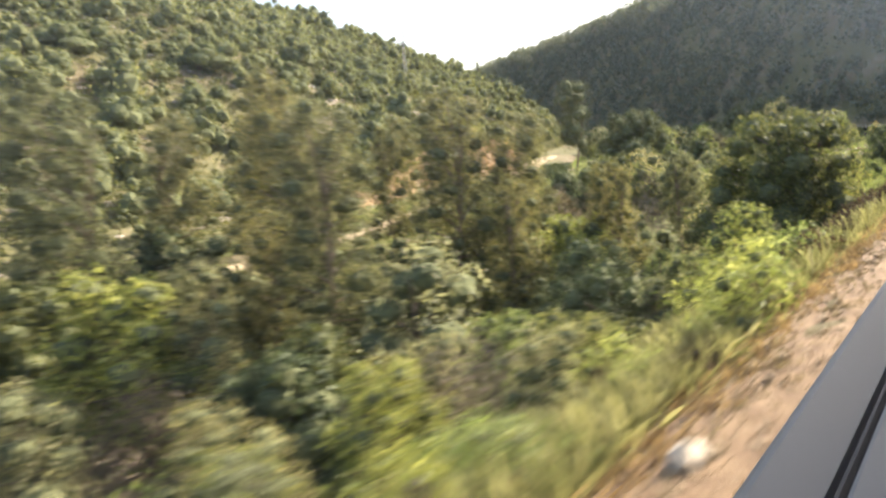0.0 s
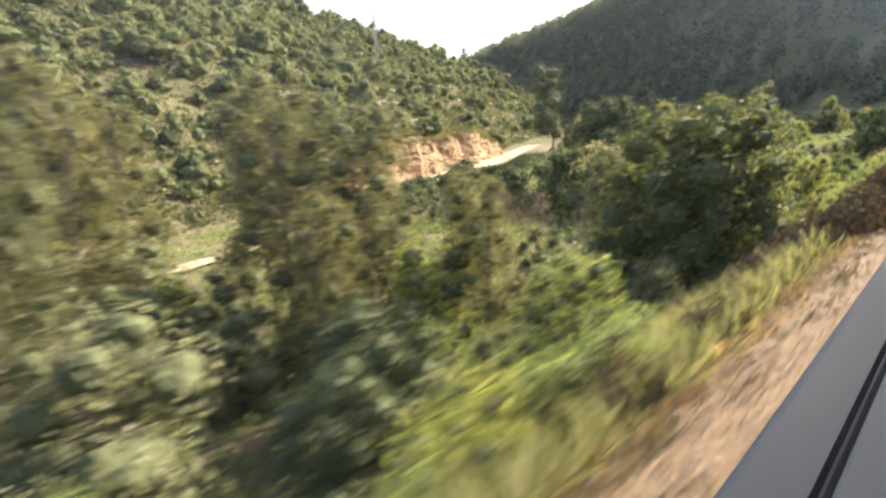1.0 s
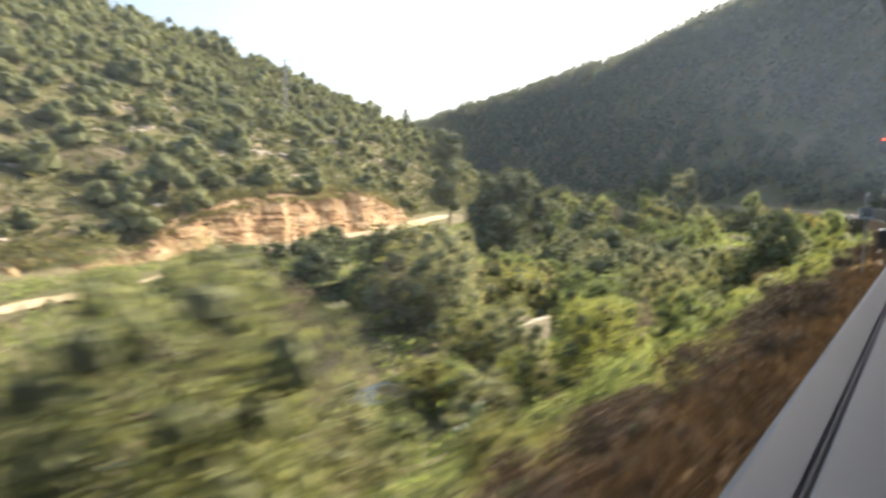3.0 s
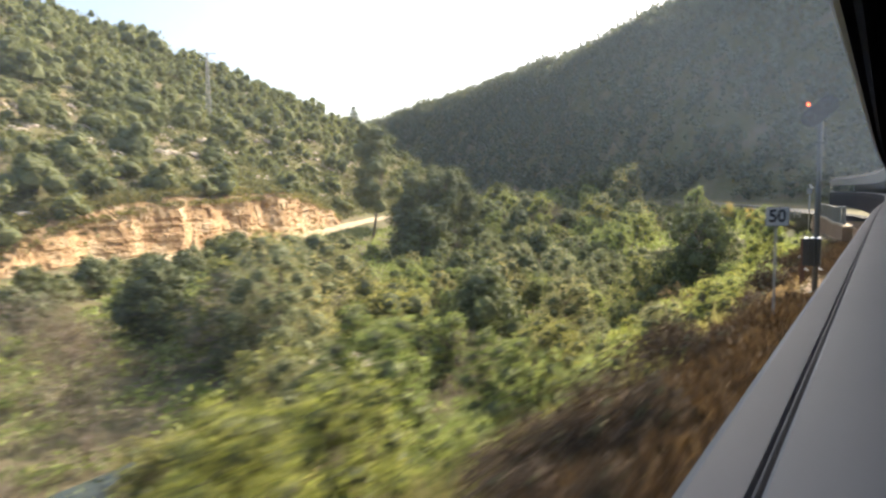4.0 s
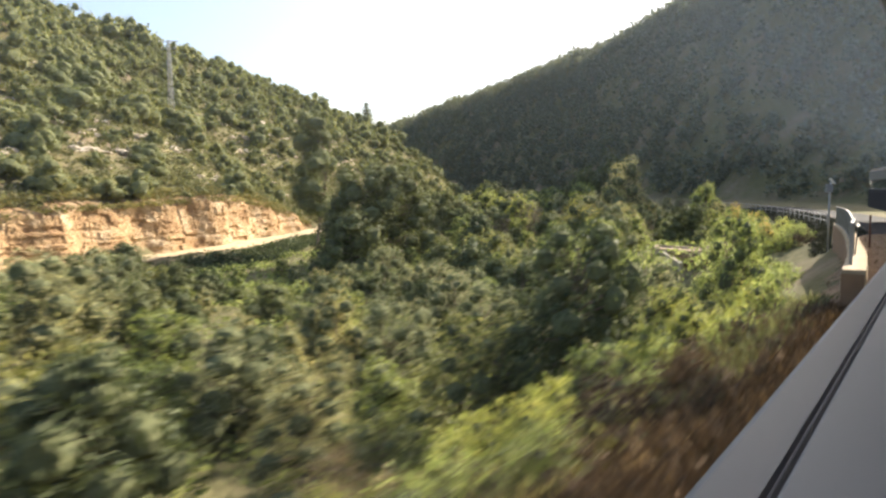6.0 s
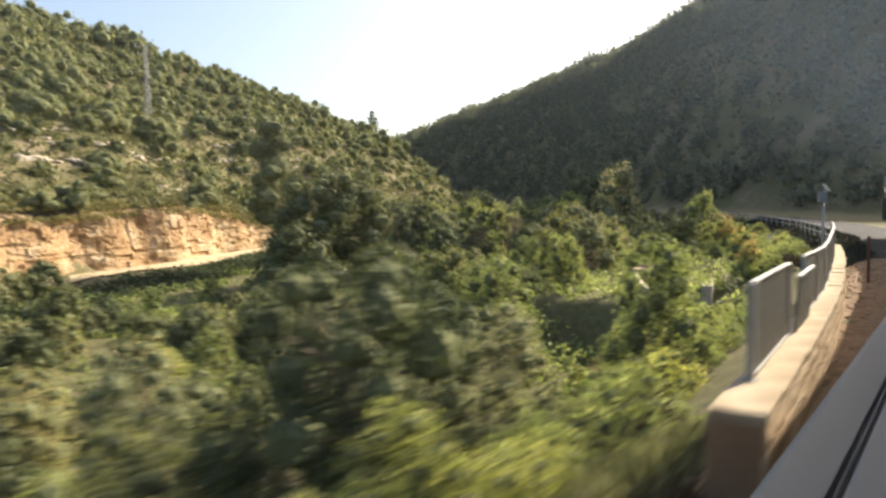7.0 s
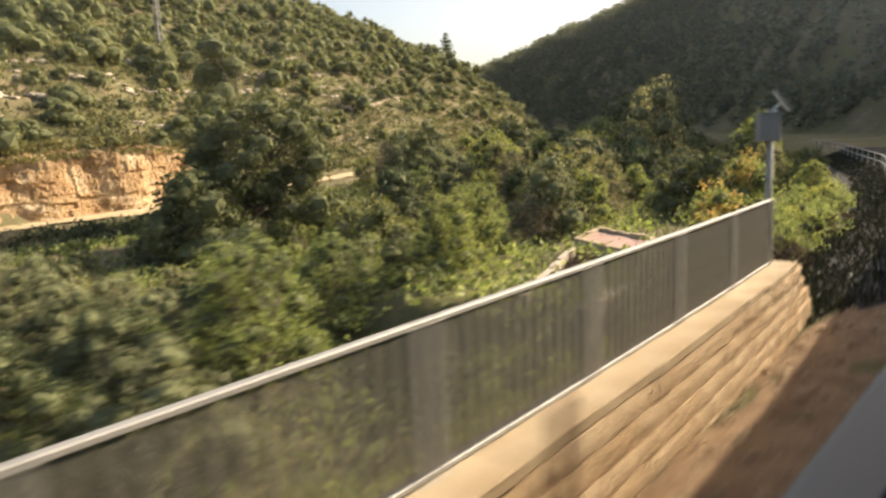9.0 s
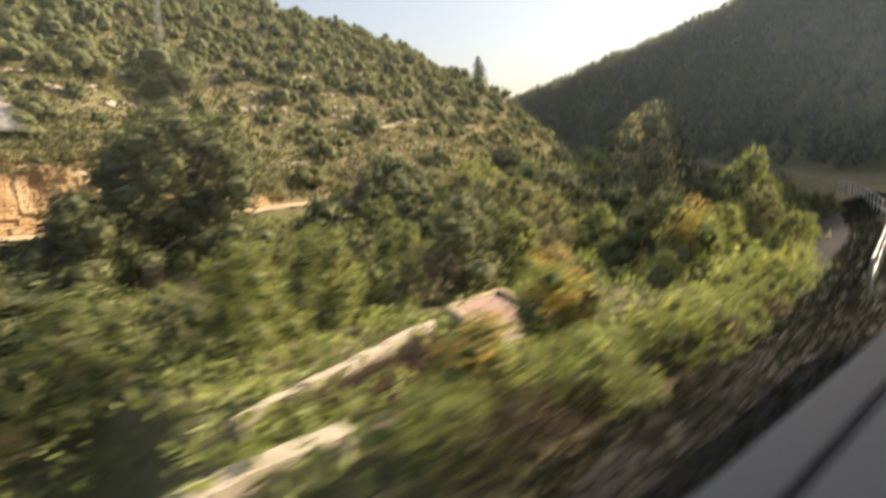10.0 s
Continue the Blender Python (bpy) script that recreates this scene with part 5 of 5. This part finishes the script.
def solar_mast():
    x, y = -1.72, 129.8
    g = ground_at(x, y)
    root = empty("solar_mast", Matrix.Translation((x, y, g)))
    bm = fresh()
    rod(bm, (0, 0, -0.3), (0, 0, 2.95 - g), 0.06, 0.06, 12)
    part("pole", bm, GALV, root, "", True)
    turn = Matrix.Rotation(radians(40), 4, "Z")
    bm = fresh()
    box(bm, (0.4, 0.24, 0.52), (0, 0, 0), None, 0.015)
    bmesh.ops.transform(bm, matrix=Matrix.Translation((-0.03, -0.06, 2.6 - g)) @ turn, verts=bm.verts)
    b = part("equipment_box", bm, BOXGREY, root, "grey equipment box")
    bm = fresh()
    box(bm, (0.43, 0.28, 0.025), (0, 0, 0.27), None, 0.006)
    bmesh.ops.transform(bm, matrix=Matrix.Translation((-0.03, -0.06, 2.6 - g)) @ turn, verts=bm.verts)
    part("lid", bm, BOXGREY, b)
    bm = fresh()
    box(bm, (0.03, 0.03, 0.2), (0.05, -0.15, 2.5 - g), None, 0.005)
    part("latch", bm, GALV, b)
    # panel: its high edge runs along the line, it slopes down towards the track
    down = Vector((math.sin(radians(65)), math.cos(radians(65)), 0))
    along = Vector((-down.y, down.x, 0))
    slope = (down * math.cos(radians(54)) + Vector((0, 0, -math.sin(radians(54))))).normalized()
    face = along.cross(slope)
    if face.z < 0:
        face = -face
    tilt = Matrix((slope, along, face)).transposed().to_4x4()
    lay = Matrix.Translation((0.14, 0.1, 3.09 - g)) @ tilt
    bm = fresh()
    box(bm, (0.47, 0.66, 0.025), (0, 0, 0), None, 0.004)
    bmesh.ops.transform(bm, matrix=lay, verts=bm.verts)
    # white enamel stands in for the sun glint on the panel
    s = part("solar_panel", bm, WHITE, root, "small tilted panel, the sun's gleam put in as white")
    bm = fresh()
    for w, h, ax, ay in ((0.49, 0.025, 0, 0.325), (0.49, 0.025, 0, -0.325), (0.025, 0.62, 0.232, 0), (0.025, 0.62, -0.232, 0)):
        box(bm, (w, h, 0.042), (ax, ay, 0))
    bmesh.ops.transform(bm, matrix=lay, verts=bm.verts)
    part("panel_frame", bm, GALV, s)
    bm = fresh()
    rod(bm, (0, 0, 2.9 - g), (0.13, 0.09, 3.05 - g), 0.025, 0.025, 8)
    box(bm, (0.1, 0.1, 0.1), (0.06, 0.0, 2.88 - g), None, 0.01)
    part("arm", bm, WHITE, root, "pale bracket")
    tagged(root, "galvanised mast with an equipment box and small solar panel", "mast")


short_post()
solar_mast()


def far_railing():
    ys = np.arange(150, 216, 3.2)
    root = empty("trackside_railing", Matrix.Identity(4))
    pts = []
    for y in ys:
        x = float(track_x(y)) - 3.4
        pts.append(Vector((x, y, ground_at(x, y))))
    bm = fresh()
    box(bm, (0.09, 0.09, 1.25), (0, 0, 0.55), None, 0.01)
    pm = bm_mesh("post", bm, GALV)
    for p in pts:
        ob = part("post", pm, GALV, root)
        ob.matrix_basis = Matrix.Translation(p)
    for a, b in zip(pts[:-1], pts[1:]):
        for z in (1.1, 0.6):
            bm = fresh()
            rod(bm, a + Vector((0, 0, z)), b + Vector((0, 0, z)), 0.045, 0.045, 6)
            part("rail", bm, GALV, root)
    tagged(root, "pale tubular railing along the curving trackbed", "railing")


far_railing()


def pylon():
    x, y, tall = -151.7, 182.5, 22.6
    g = ground_at(x, y)
    root = empty("power_pylon", Matrix.Translation((x, y, g)) @ Matrix.Rotation(0.5, 4, "Z"))

    def corner(k, z):
        r = 0.62 - 0.36 * min(1, z / tall)
        return Vector(((1, 1, -1, -1)[k] * r, (1, -1, -1, 1)[k] * r, z))

    for k in range(4):
        bm = fresh()
        rod(bm, corner(k, -0.5), corner(k, tall), 0.085, 0.065, 4)
        part("leg", bm, GALV, root)
    zs = [0]
    while zs[-1] < tall - 1:
        zs.append(zs[-1] + 2.1 * (1 - 0.5 * zs[-1] / tall))
    for a, b in zip(zs[:-1], zs[1:]):
        for k in range(4):
            j = (k + 1) % 4
            for p, q in ((corner(k, a), corner(j, min(b, tall))), (corner(j, a), corner(k, min(b, tall)))):
                bm = fresh()
                rod(bm, p, q, 0.03, 0.03, 4)
                part("brace", bm, GALV, root)
    for z, w in ((tall - 0.4, 2.6), (tall - 2.2, 1.9)):
        bm = fresh()
        rod(bm, (-w, 0, z), (w, 0, z), 0.1, 0.1, 4)
        arm = part("crossarm", bm, GALV, root)
        for s in (-1, 1):
            bm = fresh()
            rod(bm, (s * w * 0.95, 0, z), (s * w * 0.95, 0, z + 0.7), 0.07, 0.05, 6)
            part("insulator", bm, WHITE, arm)
    tagged(root, "slim galvanised lattice power pylon on the hillside", "pylon")


pylon()


# ---- ruins ----
def hut():
    rng = np.random.default_rng(4)
    root = empty("ruined_stone_hut", Matrix.Translation((-16.5, 74, -8.4)))
    back = root.matrix_world.inverted()
    stones = []
    for k in range(5):
        bm = fresh()
        box(bm, (1, 0.4, 0.185), (0, 0, 0), None, 0.035)
        for v in bm.verts:
            v.co += Vector((rng.uniform(-0.03, 0.03), rng.uniform(-0.03, 0.03), rng.uniform(-0.012, 0.012)))
        stones.append(bm_mesh("stone", bm, LIMESTONE))
    for a, b, low, top, door in (((-16.4, 72.2), (-16.5, 75.8), -7.4, -5.1, (1.75, 2.45)), ((-16.6, 73.0), (-19.4, 73.6), -6.7, -5.15, None), ((-16.6, 75.7), (-19.4, 76.7), -6.7, -5.3, None)):
        run = Vector(b) - Vector(a)
        turn = Matrix.Rotation(math.atan2(run.y, run.x), 4, "Z")
        z = low
        while z < top - 0.05:
            u = -rng.uniform(0, 0.2)
            while u < run.length - 0.1:
                w = min(rng.uniform(0.26, 0.52), run.length - u)
                mid = u + w / 2
                ragged = z > top - 0.25 and rng.random() < 0.2
                if not (door and door[0] < mid < door[1] and z < top - 0.42) and not ragged:
                    c = Vector(a) + run * (mid / run.length)
                    ob = part("stone", stones[int(rng.integers(5))], LIMESTONE, root)
                    ob.matrix_basis = back @ Matrix.Translation((c.x, c.y, z + 0.1)) @ turn @ Matrix.Rotation(rng.uniform(-0.05, 0.05), 4, "Z") @ Matrix.Diagonal((w - 0.02, rng.uniform(0.92, 1.1), 1, 1))
                u += w
            z += 0.2
    # lower rough footing and the red earth inside
    for at, size in (((-16.45, 74, -8.0), (0.36, 3.5, 1.2)), ((-18.0, 73.3, -7.6), (2.7, 0.34, 1.9)), ((-18.0, 76.2, -7.6), (2.7, 0.34, 1.9))):
        bm = fresh()
        box(bm, size, at, None, 0.05)
        part("footing", bm, LIMESTONE, root).matrix_basis = back
    bm = fresh()
    bmesh.ops.create_grid(bm, x_segments=14, y_segments=14, size=1)
    for v in bm.verts:
        v.co = Vector((-18.6 + v.co.x * 2.0, 74.7 + v.co.y * 1.6, -6.3 - 0.5 * v.co.x + rng.uniform(-0.12, 0.12)))
    part("earth_fill", bm, EARTH, root, "heap of orange earth inside").matrix_basis = back
    tagged(root, "roofless ruined hut of pale coursed stone", "hut")


def ruin():
    rng = np.random.default_rng(6)
    A, B, C, D = Vector((-19.4, 148.8)), Vector((-14.5, 146.9)), Vector((-15.9, 151.3)), Vector((-20.8, 153.2))
    g, top = -6.6, -3.5
    root = empty("ruined_house", Matrix.Translation((-17.6, 150, g)))
    back = root.matrix_world.inverted()
    for a, b, gap in ((A, B, (1.9, 2.9)), (B, C, None), (C, D, None), (D, A, (1.6, 2.5))):
        run = b - a
        turn = Matrix.Rotation(math.atan2(run.y, run.x), 4, "Z")
        n = max(4, int(run.length / 0.62))
        for i in range(n):
            mid = (i + 0.5) * run.length / n
            c = a.lerp(b, (i + 0.5) / n)
            t = top - rng.uniform(0, 0.1)
            low = g if not (gap and gap[0] < mid < gap[1]) else top - 0.5
            bm = fresh()
            box(bm, (run.length / n - 0.006, 0.3, t - low), (c.x, c.y, (t + low) / 2), turn, 0.03)
            part("wall_piece", bm, PLASTER, root, "crumbling plastered wall").matrix_basis = back
            bm = fresh()
            box(bm, (run.length / n - 0.01, 0.36, 0.08), (c.x, c.y, t + 0.042), turn, 0.02)
            part("parapet_stone", bm, COPING, root, "pale parapet edging").matrix_basis = back
    for k in range(5):
        p0, p1 = A.lerp(B, (k + 0.5) / 5), D.lerp(C, (k + 0.5) / 5)
        mid, run = (p0 + p1) / 2, p1 - p0
        bm = fresh()
        box(bm, (run.length - 0.34, 0.93, 0.1), (mid.x, mid.y, top - 0.22 - 0.03 * (k % 2)), Matrix.Rotation(math.atan2(run.y, run.x), 4, "Z") @ Matrix.Rotation(rng.uniform(-0.03, 0.03), 4, "X"), 0.02)
        part("roof_slab", bm, TILE, root, "faded pinkish roof slab").matrix_basis = back
    tagged(root, "derelict flat-roofed farmhouse with plaster walls and pink roof", "ruin")
    for name, a, b, top, thick, label in (("yard_wall", (-13.4, 136.5), (-18.4, 147.0), -3.0, 0.3, "long low pale crumbling yard wall"), ("low_wall", (-8.5, 133.4), (-9.4, 137.2), -2.8, 0.6, "short thick cream plastered wall stub")):
        yard = empty(name, Matrix.Translation((*a, -4)))
        run = Vector(b) - Vector(a)
        n = int(run.length / 0.9)
        for i in range(n):
            c = Vector(a).lerp(Vector(b), (i + 0.5) / n)
            low = ground_at(c.x, c.y) - 0.3
            t = top - (0.6 if name == "yard_wall" else -0.05) + rng.uniform(-0.04, 0.04)
            bm = fresh()
            box(bm, (run.length / n - 0.003, thick, t - low), (c.x, c.y, (t + low) / 2), Matrix.Rotation(math.atan2(run.y, run.x), 4, "Z"), 0.02)
            part("block", bm, PLASTER, yard).matrix_basis = yard.matrix_world.inverted()
        tagged(yard, label, "wall")


hut()
ruin()


def terrace_wall():
    a, b = Vector((-150, 238)), Vector((-157, 253))
    root = empty("terrace_wall", Matrix.Identity(4))
    n = 10
    for i in range(n):
        p = a.lerp(b, (i + 0.5) / n)
        bm = fresh()
        box(bm, (1.75, 0.5, 1.2), (p.x, p.y, ground_at(p.x, p.y) + 0.45), Matrix.Rotation(math.atan2(b.y - a.y, b.x - a.x), 4, "Z"), 0.06)
        part("block", bm, LIMESTONE, root)
    tagged(root, "low pale stone terrace wall on the hillside", "wall")


terrace_wall()


def stream():
    ys = np.arange(15, 75, 1.5)
    x0 = track_x(ys) - 27 + 2.5 * np.sin(ys * 0.12)
    P, q = [], []
    for y, x in zip(ys, x0):
        z = min(ground_at(x - 1.2, y), ground_at(x + 1.2, y)) + 0.12
        P += [(x - 1.2, y, z), (x + 1.2, y, z)]
    for i in range(len(ys) - 1):
        q.append((2 * i, 2 * i + 1, 2 * i + 3, 2 * i + 2))
    m, nt, p = material("stream_water", 0.08, 0, 0.5)
    p.inputs["Base Color"].default_value = (0.05, 0.06, 0.045, 1)
    bump(nt, p, noise_at(nt, 4.0, 4), 0.3, 0.05)
    tagged(new("stream", mesh_np("stream", np.array(P), q, (), m)), "narrow shallow stream through the scrub", "stream", "", "structure")


stream()


# ---- the train's window ledge ----
def train_side():
    """Carriage side swept along the camera path, pane and ledge sized to fit the view."""
    ys = np.arange(-12, 150, 0.5)
    rows = np.array([eye for _, eye, _, _ in PATH])
    cx, cz = np.interp(ys, rows[:, 1], rows[:, 0]), np.interp(ys, rows[:, 1], rows[:, 2])
    ahead = ys > rows[-1, 1]
    cx[ahead] = rows[-1, 0] + track_x(ys[ahead]) - track_x(rows[-1, 1])
    cx[ys < rows[0, 1]] = rows[0, 0] + 0.037 * (ys[ys < rows[0, 1]] - rows[0, 1])
    for _ in range(3):
        cx, cz = (np.convolve(np.pad(c, 5, "reflect", reflect_type="odd"), np.ones(11) / 11, "valid") for c in (cx, cz))
    dx = np.gradient(cx, ys)
    nrm = np.stack([-np.ones_like(dx), dx], 1)
    nrm /= np.linalg.norm(nrm, axis=1, keepdims=True)
    root = empty("train_carriage", Matrix.Identity(4))

    def sweep(name, section, mat, label="", closed=True):
        k = len(section)
        P = np.zeros((len(ys), k, 3))
        for j, (a, z) in enumerate(section):
            P[:, j, 0] = cx + nrm[:, 0] * a
            P[:, j, 1] = ys + nrm[:, 1] * a
            P[:, j, 2] = cz + z
        i = np.arange(len(ys) - 1)[:, None] * k
        j = np.arange(k if closed else k - 1)[None]
        q = np.stack([i + j, i + (j + 1) % k, i + k + (j + 1) % k, i + k + j], -1)
        return part(name, mesh_np(name, P, q, (), mat), mat, root, label)

    sweep("window_ledge", [(0.1400, -0.264), (0.1340, -0.2605), (0.0900, -0.2635), (0.0865, -0.268), (0.0865, -0.297), (0.1480, -0.297), (0.1470, -0.272)], SILL, "light grey window ledge")
    sweep("rubber_seal", [(0.0855, -0.266), (0.0825, -0.2645), (0.0785, -0.266), (0.0785, -0.297), (0.0855, -0.297)], SEAL, "black rubber seal")
    sweep("inner_panel", [(0.0775, -0.265), (0.0740, -0.2625), (0.0360, -0.2600), (-0.0800, -0.2500), (-0.0860, -0.258), (-0.0860, -0.6), (0.0775, -0.6)], SILL, "pale inner wall panel")
    sweep("outer_skin", [(0.150, -0.300), (0.09, -0.300), (0.09, -1.9), (0.22, -1.9), (0.22, -0.6)], ROOFPAINT, "dark outer skin")
    # frame and wall above stand in for the window pillar, set by view
    sweep("upper_frame", [(0.147, 0.50), (0.120, 0.49), (0.115, 0.62), (0.152, 0.62)], SILL, "light grey frame above the window")
    sweep("upper_wall", [(0.147, 0.623), (0.21, 1.2), (0.1, 1.2), (0.09, 0.623)], SILL, "pale wall above the window")
    # roof and far wall added to keep the sun off ledge and trackside
    sweep("roof", [(0.21, 1.2), (0.0, 1.45), (-1.2, 1.55), (-2.3, 1.45), (-2.6, 1.2), (-2.6, 1.15), (0.09, 1.15)], ROOFPAINT, "carriage roof")
    sweep("far_wall", [(-2.6, 1.15), (-2.5, 1.15), (-2.5, -1.9), (-2.6, -1.9)], ROOFPAINT, "opposite side wall")
    sweep("floor_deck", [(0.03, -1.2), (-2.5, -1.2), (-2.5, -1.3), (0.03, -1.3)], SEAL, "dark carriage floor")
    pane = sweep("window_pane", [(0.137, -0.262), (0.137, 0.50)], DUST_HAZE, "dusty window pane with haze put into its film", False)
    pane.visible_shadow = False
    bm = fresh()
    box(bm, (2.9, 0.1, 3.0), (float(cx[0]) + 1.1, -12.1, 2.4))
    part("end_wall", bm, SILL, root)
    tagged(root, "side of the train with its window ledge and dusty, hazed pane", "train", "", "structure")


train_side()
